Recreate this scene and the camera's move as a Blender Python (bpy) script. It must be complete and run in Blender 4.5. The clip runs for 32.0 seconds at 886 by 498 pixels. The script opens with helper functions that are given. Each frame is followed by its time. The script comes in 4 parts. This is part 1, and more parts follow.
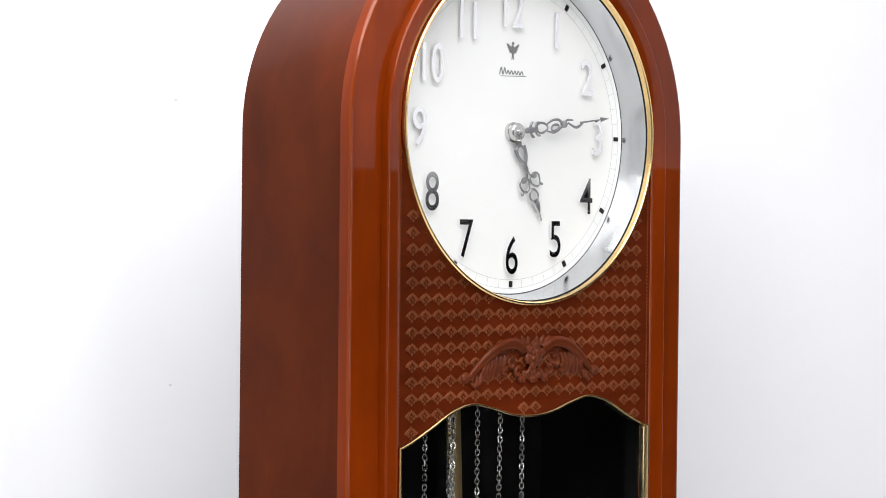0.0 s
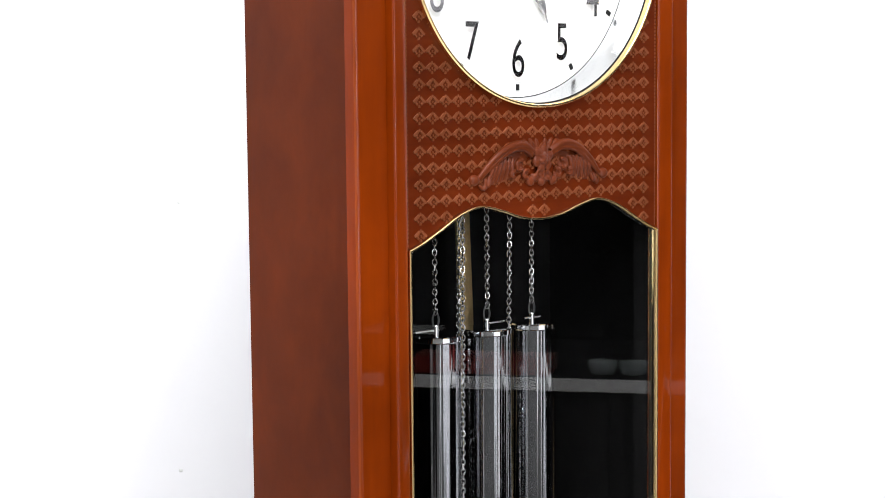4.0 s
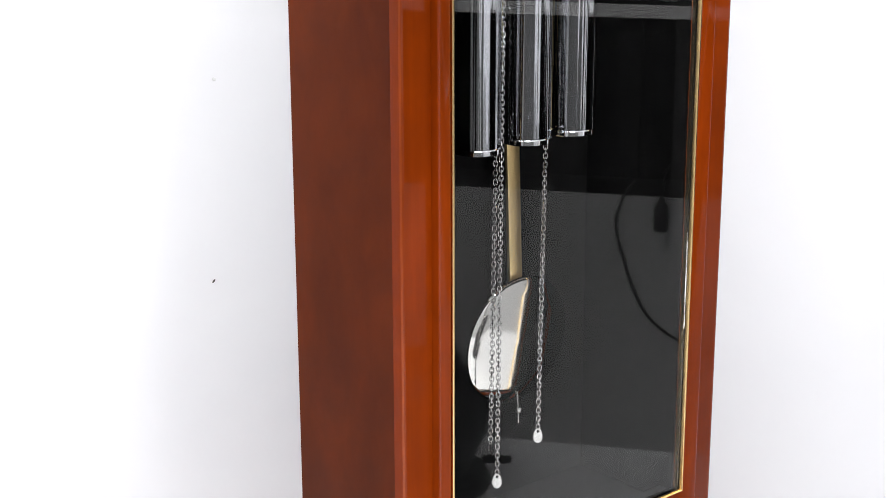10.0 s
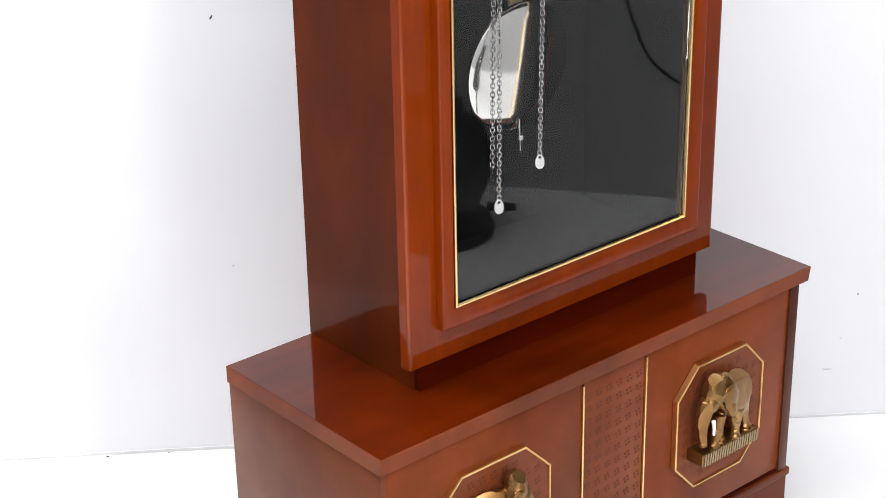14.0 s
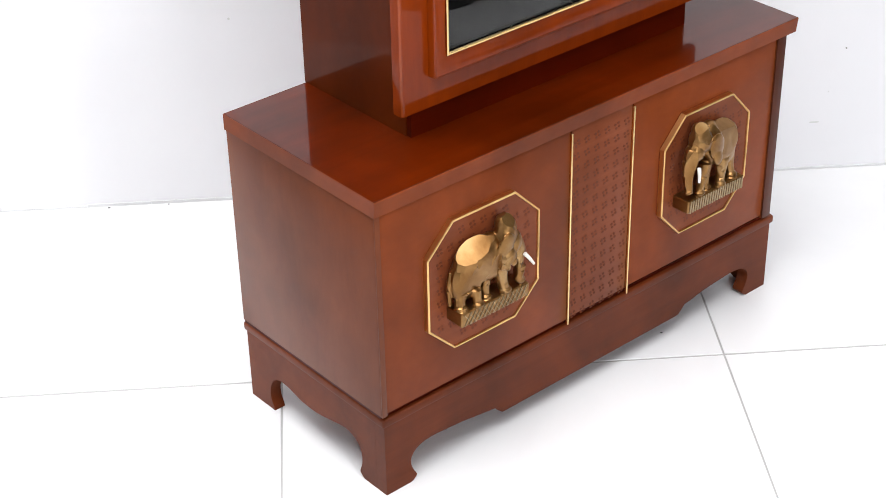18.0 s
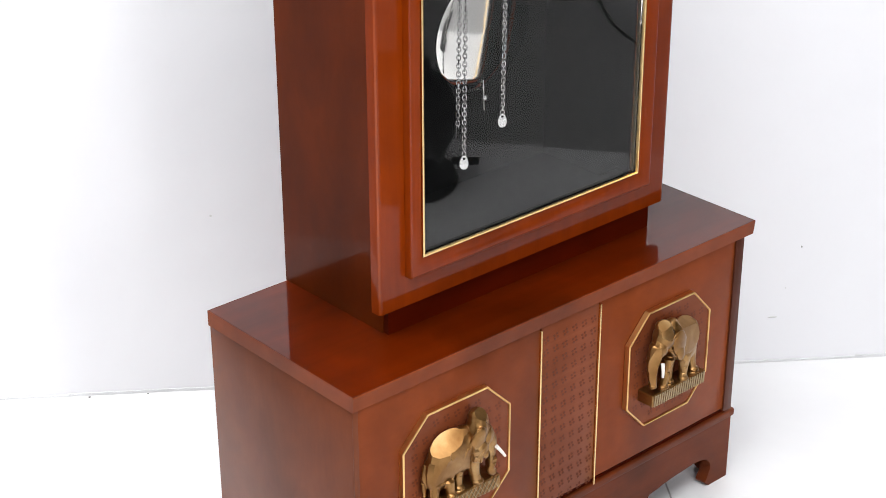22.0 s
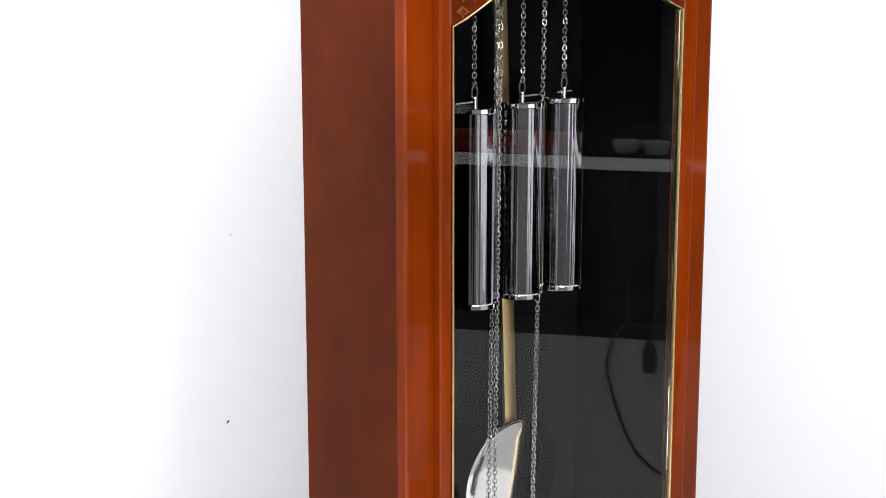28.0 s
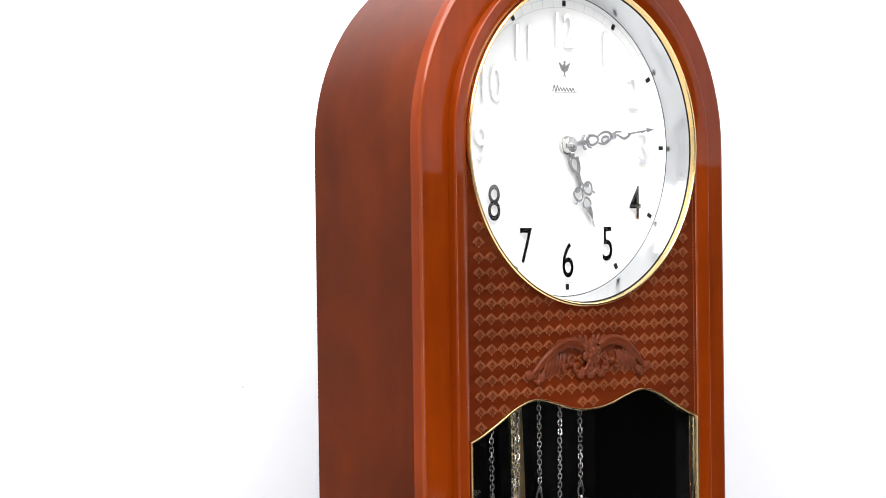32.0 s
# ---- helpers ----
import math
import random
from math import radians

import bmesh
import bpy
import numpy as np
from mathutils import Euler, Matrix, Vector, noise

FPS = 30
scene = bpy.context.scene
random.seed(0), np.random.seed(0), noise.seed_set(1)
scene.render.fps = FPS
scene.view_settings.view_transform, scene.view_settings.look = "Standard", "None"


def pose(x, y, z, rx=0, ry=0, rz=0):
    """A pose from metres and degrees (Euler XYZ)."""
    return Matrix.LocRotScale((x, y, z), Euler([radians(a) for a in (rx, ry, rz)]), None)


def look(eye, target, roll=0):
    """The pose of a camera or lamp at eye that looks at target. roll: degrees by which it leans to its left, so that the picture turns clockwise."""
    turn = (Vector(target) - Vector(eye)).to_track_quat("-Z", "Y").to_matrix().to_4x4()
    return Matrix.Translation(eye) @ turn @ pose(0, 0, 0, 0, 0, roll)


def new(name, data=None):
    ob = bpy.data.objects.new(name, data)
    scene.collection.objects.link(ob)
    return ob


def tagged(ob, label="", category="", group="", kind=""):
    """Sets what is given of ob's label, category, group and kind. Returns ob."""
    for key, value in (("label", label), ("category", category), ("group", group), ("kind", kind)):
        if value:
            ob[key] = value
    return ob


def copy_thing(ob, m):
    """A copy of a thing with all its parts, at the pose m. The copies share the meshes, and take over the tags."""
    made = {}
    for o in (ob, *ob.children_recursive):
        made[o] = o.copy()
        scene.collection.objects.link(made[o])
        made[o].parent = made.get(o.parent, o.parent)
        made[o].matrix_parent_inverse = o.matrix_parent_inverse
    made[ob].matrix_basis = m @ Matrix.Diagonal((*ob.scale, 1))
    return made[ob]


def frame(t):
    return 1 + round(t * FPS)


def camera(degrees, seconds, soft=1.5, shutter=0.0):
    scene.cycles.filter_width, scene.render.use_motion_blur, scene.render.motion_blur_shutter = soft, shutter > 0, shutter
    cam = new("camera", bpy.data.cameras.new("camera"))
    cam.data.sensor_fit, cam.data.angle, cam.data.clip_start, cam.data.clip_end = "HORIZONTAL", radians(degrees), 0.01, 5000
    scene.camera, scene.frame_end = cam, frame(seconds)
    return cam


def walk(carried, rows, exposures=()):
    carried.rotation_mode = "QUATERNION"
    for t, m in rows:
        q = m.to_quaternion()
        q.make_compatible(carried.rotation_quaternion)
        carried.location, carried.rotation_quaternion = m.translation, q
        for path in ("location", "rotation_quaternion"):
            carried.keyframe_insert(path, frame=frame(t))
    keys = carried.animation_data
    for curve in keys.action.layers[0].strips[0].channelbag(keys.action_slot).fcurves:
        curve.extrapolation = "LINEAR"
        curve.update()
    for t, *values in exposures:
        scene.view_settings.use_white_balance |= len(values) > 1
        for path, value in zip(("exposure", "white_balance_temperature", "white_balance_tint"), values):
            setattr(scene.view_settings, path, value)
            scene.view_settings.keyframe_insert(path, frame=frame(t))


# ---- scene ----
# The eye in metres and its yaw, pitch and roll in degrees, at seconds.
cam = camera(28.80, 32.0, 0.8)
PATH = [
    (0, -1.3260, -1.3414, 1.5448, -41.648, -0.409, 0.620),
    (0.5, -1.3280, -1.3368, 1.5396, -41.512, -0.903, 1.100),
    (1, -1.3298, -1.3315, 1.5338, -41.518, -1.769, 0.284),
    (1.5, -1.3255, -1.3377, 1.5277, -41.386, -2.543, 0.170),
    (2, -1.3303, -1.3351, 1.5206, -41.623, -3.215, 0.507),
    (2.5, -1.3297, -1.3292, 1.5157, -41.721, -3.841, 0.109),
    (4.5, -1.3236, -1.3372, 1.4936, -41.428, -6.312, -0.397),
    (5, -1.3228, -1.3302, 1.4900, -41.423, -7.325, -0.190),
    (5.5, -1.3242, -1.3320, 1.4851, -41.305, -8.306, -0.177),
    (6, -1.3197, -1.3332, 1.4742, -41.075, -9.827, -0.828),
    (6.5, -1.3315, -1.3202, 1.4679, -41.404, -11.667, -0.734),
    (7, -1.3568, -1.2934, 1.4666, -41.779, -12.406, -1.129),
    (7.5, -1.3749, -1.2696, 1.4572, -42.931, -13.282, -1.057),
    (8, -1.3906, -1.2550, 1.4538, -44.349, -13.526, -0.410),
    (8.5, -1.3907, -1.2356, 1.4565, -43.931, -14.951, -0.405),
    (9, -1.3627, -1.2518, 1.4471, -43.069, -15.908, -0.030),
    (9.5, -1.3326, -1.2869, 1.4405, -41.741, -16.335, 0.030),
    (10, -1.3240, -1.3050, 1.4343, -40.681, -16.951, -0.178),
    (10.5, -1.3098, -1.3148, 1.4222, -40.095, -17.814, -0.663),
    (11, -1.3006, -1.3292, 1.4131, -39.704, -18.618, -1.141),
    (11.5, -1.3013, -1.3337, 1.4037, -39.637, -19.445, -1.435),
    (12, -1.3099, -1.3268, 1.3955, -39.901, -20.469, -1.411),
    (12.5, -1.3115, -1.3225, 1.3873, -40.139, -21.442, -0.726),
    (13, -1.3146, -1.3183, 1.3840, -40.257, -22.457, -1.071),
    (13.5, -1.3176, -1.3159, 1.3787, -40.304, -23.168, -1.060),
    (14, -1.3224, -1.3135, 1.3676, -40.349, -24.219, -1.076),
    (14.5, -1.3195, -1.3159, 1.3634, -40.146, -25.395, -0.962),
    (15, -1.3175, -1.3111, 1.3611, -40.228, -26.603, -0.871),
    (15.5, -1.3192, -1.3140, 1.3525, -40.236, -27.409, -1.537),
    (17.5, -1.3126, -1.3175, 1.3340, -39.666, -30.789, -1.703),
    (18, -1.3522, -1.3594, 1.3650, -40.252, -31.815, -1.143),
    (18.5, -1.3768, -1.3851, 1.3849, -40.587, -32.807, -1.133),
    (19, -1.3778, -1.3866, 1.3812, -40.525, -33.443, -1.051),
    (19.5, -1.3823, -1.3927, 1.3784, -40.604, -33.382, -0.990),
    (20, -1.3874, -1.3915, 1.3794, -40.788, -33.593, -0.876),
    (20.5, -1.3929, -1.3941, 1.3814, -40.821, -32.642, -0.484),
    (21, -1.3999, -1.3967, 1.3954, -41.127, -30.777, -0.580),
    (21.5, -1.4052, -1.4020, 1.4104, -41.311, -28.140, -0.383),
    (22, -1.4097, -1.4037, 1.4276, -41.738, -25.874, -0.145),
    (22.5, -1.4127, -1.4155, 1.4329, -41.659, -24.303, 0.027),
    (23, -1.4157, -1.4174, 1.4434, -41.584, -23.075, -0.099),
    (23.5, -1.4152, -1.4102, 1.4514, -41.433, -21.746, -0.044),
    (24, -1.4156, -1.4134, 1.4524, -41.090, -20.307, -0.280),
    (24.5, -1.4165, -1.4179, 1.4620, -40.912, -19.030, 0.135),
    (25, -1.4100, -1.4064, 1.4820, -40.964, -17.858, 0.091),
    (25.5, -1.4192, -1.4211, 1.4840, -40.960, -15.987, 0.321),
    (27.5, -1.4309, -1.4286, 1.4880, -41.018, -13.285, -0.482),
    (28, -1.4345, -1.4262, 1.4996, -40.806, -12.534, -0.019),
    (28.5, -1.4417, -1.4279, 1.5066, -40.821, -10.804, -0.536),
    (29, -1.4498, -1.4130, 1.5129, -41.249, -9.048, -0.202),
    (29.5, -1.4540, -1.4100, 1.5169, -41.238, -7.195, 0.274),
    (30, -1.4532, -1.4077, 1.5252, -41.209, -6.041, -0.157),
    (30.5, -1.4486, -1.4054, 1.5340, -41.074, -4.833, -0.401),
    (31, -1.4512, -1.4132, 1.5416, -41.048, -3.153, -0.419),
    (31.5, -1.4511, -1.4117, 1.5534, -40.962, -2.124, -0.270),
    (32, -1.4558, -1.4127, 1.5659, -41.027, -0.729, -0.733),
]
walk(cam, [(t, pose(x, y, z, 90 + pitch, 0, yaw) @ pose(0, 0, 0, 0, 0, roll)) for t, x, y, z, yaw, pitch, roll in PATH],
     [(0.0, -0.62), (1.0, -0.48), (2.0, -0.14), (4.0, -0.08), (6.0, -0.07), (10.0, -0.01), (15.0, -0.04), (18.0, -0.06), (21.0, -0.16), (23.0, -0.01), (26.0, -0.03), (29.0, -0.09), (32.0, -0.15)])

# ---- light and exposure ----
world = bpy.data.worlds.new("world")
scene.world = world
world.use_nodes = True
world.node_tree.nodes["Background"].inputs[0].default_value = (0.75, 0.85, 1.0, 1)
world.node_tree.nodes["Background"].inputs[1].default_value = 0.6

# The room is laid out along the back wall: u along it, n towards it. The clock stands askew and owns the world axes.
TURN = -36.4
ROOM = pose(0, 0, 0, 0, 0, TURN)


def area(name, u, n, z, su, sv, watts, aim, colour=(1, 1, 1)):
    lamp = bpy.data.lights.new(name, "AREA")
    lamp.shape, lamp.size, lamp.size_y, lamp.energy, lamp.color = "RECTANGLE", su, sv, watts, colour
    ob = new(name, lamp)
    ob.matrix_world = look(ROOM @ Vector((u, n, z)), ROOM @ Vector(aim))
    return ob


area("ceiling_panel_lamp", -0.47, -0.92, 2.66, 1.60, 2.4, 104, (-0.47, -0.92, 0), (0.985, 0.992, 1.0))
# Added lamp, its source unseen: gives the edge highlights and streaks on the tubes.
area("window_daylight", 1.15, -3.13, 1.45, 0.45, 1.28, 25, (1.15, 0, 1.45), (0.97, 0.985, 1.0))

# ---- materials ----


def material(name, colour=(0.8, 0.8, 0.8), rough=0.5, metal=0.0, coat=0.0, coat_rough=0.05, ior=1.5, spec=0.5):
    m = bpy.data.materials.new(name)
    m.use_nodes = True
    b = m.node_tree.nodes["Principled BSDF"]
    b.inputs["Base Color"].default_value = (*colour, 1)
    b.inputs["Roughness"].default_value = rough
    b.inputs["Metallic"].default_value = metal
    b.inputs["Coat Weight"].default_value = coat
    b.inputs["Coat Roughness"].default_value = coat_rough
    b.inputs["IOR"].default_value = ior
    b.inputs["Coat IOR"].default_value = 1.36
    b.inputs["Specular IOR Level"].default_value = spec
    return m


def node(m, kind, **values):
    n = m.node_tree.nodes.new(kind)
    for key, value in values.items():
        n.inputs[key.replace("_", " ")].default_value = value
    return n


def link(m, a, out, b, inp):
    m.node_tree.links.new(a.outputs[out], b.inputs[inp])


def noise_of(m, scale, stretch=(1, 1, 1), detail=4.0, distortion=0.0, rough=0.55):
    co = node(m, "ShaderNodeTexCoord")
    mp = node(m, "ShaderNodeMapping", Scale=stretch)
    nz = node(m, "ShaderNodeTexNoise", Scale=scale, Detail=detail, Roughness=rough, Distortion=distortion)
    link(m, co, "Object", mp, "Vector")
    link(m, mp, "Vector", nz, "Vector")
    return nz


def ramp(m, src, stops):
    r = node(m, "ShaderNodeValToRGB")
    el = r.color_ramp.elements
    while len(el) < len(stops):
        el.new(0.5)
    for e, (p, c) in zip(el, stops):
        e.position, e.color = p, (*c, 1)
    link(m, src, 0, r, 0)
    return r


def mix(m, kind, fac, a, b):
    x = m.node_tree.nodes.new("ShaderNodeMix")
    x.data_type, x.blend_type = "RGBA", kind
    if isinstance(fac, float):
        x.inputs[0].default_value = fac
    else:
        link(m, fac, 0, x, 0)
    for s, i in ((a, 6), (b, 7)):
        if isinstance(s, tuple):
            x.inputs[i].default_value = (*s, 1)
        else:
            m.node_tree.links.new(s.outputs[2] if s.bl_idname == "ShaderNodeMix" else s.outputs[0], x.inputs[i])
    return x


def bump(m, src, strength, distance):
    b = node(m, "ShaderNodeBump", Strength=strength, Distance=distance)
    link(m, src, 0, b, "Height")
    link(m, b, 0, m.node_tree.nodes["Principled BSDF"], "Normal")
    return b


def colour_from(m, src):
    m.node_tree.links.new(src.outputs[2] if src.bl_idname == "ShaderNodeMix" else src.outputs[0], m.node_tree.nodes["Principled BSDF"].inputs["Base Color"])


def varied_rough(m, src, low, high):
    r = node(m, "ShaderNodeMapRange")
    r.inputs["To Min"].default_value, r.inputs["To Max"].default_value = low, high
    link(m, src, 0, r, 0)
    link(m, r, 0, m.node_tree.nodes["Principled BSDF"], "Roughness")


def wood(name, dark, mid, light, stretch, coat=0.9, coat_rough=0.04, rough=0.35, clouds=0.5, gloss=1.36):
    """Stained hardwood under varnish; the grain runs along the axis with the least stretch."""
    m = material(name, mid, rough, 0, coat, coat_rough, spec=0.05)
    m.node_tree.nodes["Principled BSDF"].inputs["Coat IOR"].default_value = gloss
    grain = noise_of(m, 7, stretch, 5, 0.8)
    fine = noise_of(m, 60, stretch, 3, 0.2)
    blotch = noise_of(m, 3.6, (1, 1, 0.7), 4, 0.6)
    patch = noise_of(m, 14, (1, 1, 0.8), 3, 0.3)
    base = ramp(m, grain, [(0.25, dark), (0.5, mid), (0.78, light)])
    lines = ramp(m, fine, [(0.35, (0.88, 0.85, 0.82)), (0.6, (1, 1, 1))])
    cloud = ramp(m, blotch, [(0.3, (1 - clouds * 0.6,) * 3), (0.7, (1 + clouds * 0.45,) * 3)])
    small = ramp(m, patch, [(0.3, (0.9, 0.88, 0.86)), (0.7, (1.08, 1.09, 1.1))])
    tint = mix(m, "MULTIPLY", 1.0, mix(m, "MULTIPLY", 0.3, base, lines), cloud)
    colour_from(m, mix(m, "MULTIPLY", 1.0, tint, small))
    bump(m, fine, 0.04, 0.0005)
    varied_rough(m, blotch, rough - 0.08, rough + 0.1)
    return m


UP, ALONG = (6, 6, 0.5), (0.5, 6, 6)
WOOD_UP = wood("varnished_red_brown_wood_upright", (0.157, 0.0195, 0.00032), (0.18, 0.0232, 0.0004), (0.208, 0.0278, 0.000504), UP, 0.6, 0.035, gloss=1.38)
WOOD_DOOR = wood("high_gloss_red_brown_wood", (0.157, 0.0195, 0.00032), (0.18, 0.0232, 0.0004), (0.208, 0.0278, 0.000504), UP, 0.65, 0.03, gloss=1.39)
# Wood darkened to the shade of the recesses low on the case.
WOOD_SHADED = wood("shade_darkened_wood_level", (0.0574, 0.00353, 0.00016), (0.066, 0.0042, 0.0002), (0.0763, 0.00503, 0.000252), ALONG, 0.2, 0.05, gloss=1.33)
WOOD_TOP = wood("glossy_red_brown_wood_top", (0.0672, 0.00659, 0.000151), (0.08, 0.0082, 0.0002), (0.0954, 0.0102, 0.000265), ALONG, 1.0, 0.014, 0.3, 0.9, gloss=1.46)
WOOD_BASE = wood("satin_brown_wood", (0.18, 0.0364, 0.00803), (0.2, 0.0415, 0.0095), (0.224, 0.0478, 0.0114), (1.5, 3, 2.5), 0.28, 0.16, 0.42, 0.8)
WOOD_BASE_UP = wood("satin_brown_wood_upright", (0.141, 0.0338, 0.00963), (0.155, 0.038, 0.0112), (0.172, 0.0432, 0.0132), (3, 3, 0.8), 0.42, 0.2, 0.42, 0.6, 1.45)
WOOD_APRON = wood("dull_dark_brown_wood", (0.111, 0.0223, 0.0056), (0.128, 0.0265, 0.007), (0.148, 0.0318, 0.00883), ALONG, 0.35, 0.2, 0.45, 0.9)
# Case wood darkened for the side, which turns away from the light.
WOOD_SIDE = wood("darkened_brown_wood_side", (0.0757, 0.0108, 0.0004), (0.087, 0.0128, 0.0005), (0.101, 0.0153, 0.000631), (2.4, 2.4, 1.2), 0.22, 0.06, 0.4, 0.55, 1.40)
# Lighter wood colour that paints the glint on the outer edge.
WOOD_HIGHLIGHT = wood("pale_highlight_wood", (0.191, 0.0311, 0.0032), (0.22, 0.037, 0.004), (0.254, 0.0444, 0.00504), UP, 0.9, 0.08, gloss=1.45)
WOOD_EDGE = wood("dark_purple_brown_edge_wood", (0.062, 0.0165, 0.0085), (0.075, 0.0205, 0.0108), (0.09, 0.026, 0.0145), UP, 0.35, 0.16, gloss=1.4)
WOOD_CARVED = wood("carved_reddish_wood", (0.178, 0.0445, 0.016), (0.205, 0.053, 0.02), (0.237, 0.0635, 0.0252), ALONG, 0.3, 0.2, 0.4)
WOOD_APPLIQUE = wood("dark_carved_ornament_wood", (0.1, 0.0182, 0.00455), (0.125, 0.024, 0.0065), (0.155, 0.0314, 0.00917), ALONG, 0.4, 0.16, 0.4)
WOOD_FIELD = wood("dark_red_panel_wood", (0.084, 0.011, 0.00154), (0.105, 0.0145, 0.0022), (0.13, 0.019, 0.0031), ALONG, 0.3, 0.14, 0.4)
WOOD_MOTIF = wood("worn_tan_relief_wood", (0.152, 0.0409, 0.0147), (0.19, 0.054, 0.021), (0.236, 0.0707, 0.0296), ALONG, 0.2, 0.25, 0.5)
WOOD_INLAY = wood("dark_engraved_wood", (0.128, 0.0302, 0.011), (0.142, 0.0345, 0.013), (0.159, 0.0398, 0.0156), ALONG, 0.2, 0.3, 0.5)

GOLD = material("polished_gold_trim", (0.92, 0.65, 0.30), 0.24, 1)
bump(GOLD, noise_of(GOLD, 140, (1, 1, 1), 2), 0.08, 0.0004)
BRASS = material("brushed_brass", (0.72, 0.54, 0.27), 0.38, 1)
bump(BRASS, noise_of(BRASS, 40, (9, 9, 0.4), 3), 0.12, 0.0003)
CHROME = material("polished_chrome", (0.83, 0.84, 0.86), 0.045, 1)
STEEL = material("nickel_plated_steel", (0.6, 0.595, 0.58), 0.24, 1)
BEZEL = material("satin_chrome_bezel", (0.66, 0.67, 0.69), 0.2, 1)
bump(BEZEL, noise_of(BEZEL, 9, (1, 1, 1), 2, 0.3), 0.02, 0.001)
DARK_STEEL = material("blackened_steel", (0.1, 0.1, 0.1), 0.35, 1)
NUMERAL = material("mirror_numeral_metal", (0.93, 0.93, 0.94), 0.13, 1)
HAND = material("grey_hand_metal", (0.30, 0.30, 0.31), 0.42, 0.8)
TUBE = material("polished_tube_metal", (0.4, 0.41, 0.43), 0.04, 1)
MIRROR_DISC = material("polished_pendulum_metal", (0.88, 0.87, 0.83), 0.06, 1)
DIAL_WHITE = material("white_lacquered_dial", (0.86, 0.86, 0.84), 0.35, 0, 0.3, 0.1)
colour_from(DIAL_WHITE, ramp(DIAL_WHITE, noise_of(DIAL_WHITE, 8), [(0.3, (0.85, 0.85, 0.83)), (0.7, (0.88, 0.88, 0.86))]))
INK = material("black_dial_ink", (0.012, 0.012, 0.012), 0.6, spec=0.15)
GREY_INK = material("grey_dial_ink", (0.2, 0.2, 0.2), 0.5, spec=0.2)
PALE_INK = material("pale_grey_dial_ink", (0.6, 0.6, 0.6), 0.5, spec=0.2)
# Near-black for the case lining, and for the darkness of the back room.
DEEP_BLACK = material("matt_near_black", (0.003, 0.003, 0.003), 0.95, spec=0.0)
colour_from(DEEP_BLACK, ramp(DEEP_BLACK, noise_of(DEEP_BLACK, 30), [(0.3, (0.0055, 0.0055, 0.0055)), (0.7, (0.008, 0.008, 0.008))]))
GLASS = material("clear_door_glass", (1, 1, 1), 0.0, 0, 0, 0, 1.365)
GLASS.node_tree.nodes["Principled BSDF"].inputs["Transmission Weight"].default_value = 1.0
ANTIQUE = material("antique_gold_figure", (0.3, 0.16, 0.055), 0.3, 0.92, 0.3, 0.2)
patina = noise_of(ANTIQUE, 24, (1, 1, 1), 5, 0.4)
colour_from(ANTIQUE, ramp(ANTIQUE, patina, [(0.3, (0.165, 0.070, 0.015)), (0.5, (0.265, 0.136, 0.042)), (0.72, (0.40, 0.248, 0.108))]))
bump(ANTIQUE, noise_of(ANTIQUE, 150, (1, 1, 1), 2), 0.06, 0.0004)
varied_rough(ANTIQUE, patina, 0.25, 0.36)
WORN_GOLD = material("rubbed_pale_gold_ridge", (0.40, 0.30, 0.18), 0.4, 1)
RIM_GOLD = material("aged_gold_rim", (0.78, 0.50, 0.20), 0.28, 1)
bump(RIM_GOLD, noise_of(RIM_GOLD, 120, (1, 1, 1), 2), 0.08, 0.0004)
IVORY = material("ivory_white_tusk", (0.85, 0.82, 0.76), 0.3)

PLASTER = material("white_painted_plaster", (0.82, 0.82, 0.83), 0.6)
stains = noise_of(PLASTER, 1.6, (1, 1, 1), 6, 0.5)
colour_from(PLASTER, ramp(PLASTER, stains, [(0.3, (0.845, 0.842, 0.868)), (0.62, (0.885, 0.882, 0.905))]))
bump(PLASTER, noise_of(PLASTER, 60, (1, 1, 1), 4), 0.1, 0.002)
# The white plaster greyed down: weak light put into the colour.
DIMMED_PLASTER = material("dimmed_grey_plaster", (0.5, 0.5, 0.5), 0.7)
colour_from(DIMMED_PLASTER, ramp(DIMMED_PLASTER, noise_of(DIMMED_PLASTER, 1.8, (1, 1, 1), 5, 0.4), [(0.3, (0.37, 0.37, 0.375)), (0.7, (0.43, 0.43, 0.43))]))
bump(DIMMED_PLASTER, noise_of(DIMMED_PLASTER, 60, (1, 1, 1), 4), 0.1, 0.002)
# Dark colour standing in for the unlit rest of the room in reflections.
DIM_ROOM_PLASTER = material("dim_room_plaster", (0.15, 0.147, 0.14), 0.8)
colour_from(DIM_ROOM_PLASTER, ramp(DIM_ROOM_PLASTER, noise_of(DIM_ROOM_PLASTER, 2), [(0.3, (0.095, 0.093, 0.09)), (0.7, (0.125, 0.122, 0.118))]))
CEILING = material("white_ceiling_paint", (0.8, 0.8, 0.8), 0.8)
bump(CEILING, noise_of(CEILING, 40), 0.1, 0.002)
TILE = material("polished_white_floor_tile", (0.82, 0.82, 0.82), 0.18, 0, 0.2, 0.08)
info = node(TILE, "ShaderNodeObjectInfo")
tone = node(TILE, "ShaderNodeValToRGB")
tone.color_ramp.elements[0].color, tone.color_ramp.elements[1].color = (0.84, 0.84, 0.85, 1), (0.88, 0.88, 0.88, 1)
link(TILE, info, "Random", tone, 0)
smears = noise_of(TILE, 3.5, (1, 1, 1), 6, 0.8)
colour_from(TILE, mix(TILE, "MULTIPLY", 1.0, tone, ramp(TILE, smears, [(0.3, (0.95, 0.95, 0.955)), (0.6, (1, 1, 1))])))
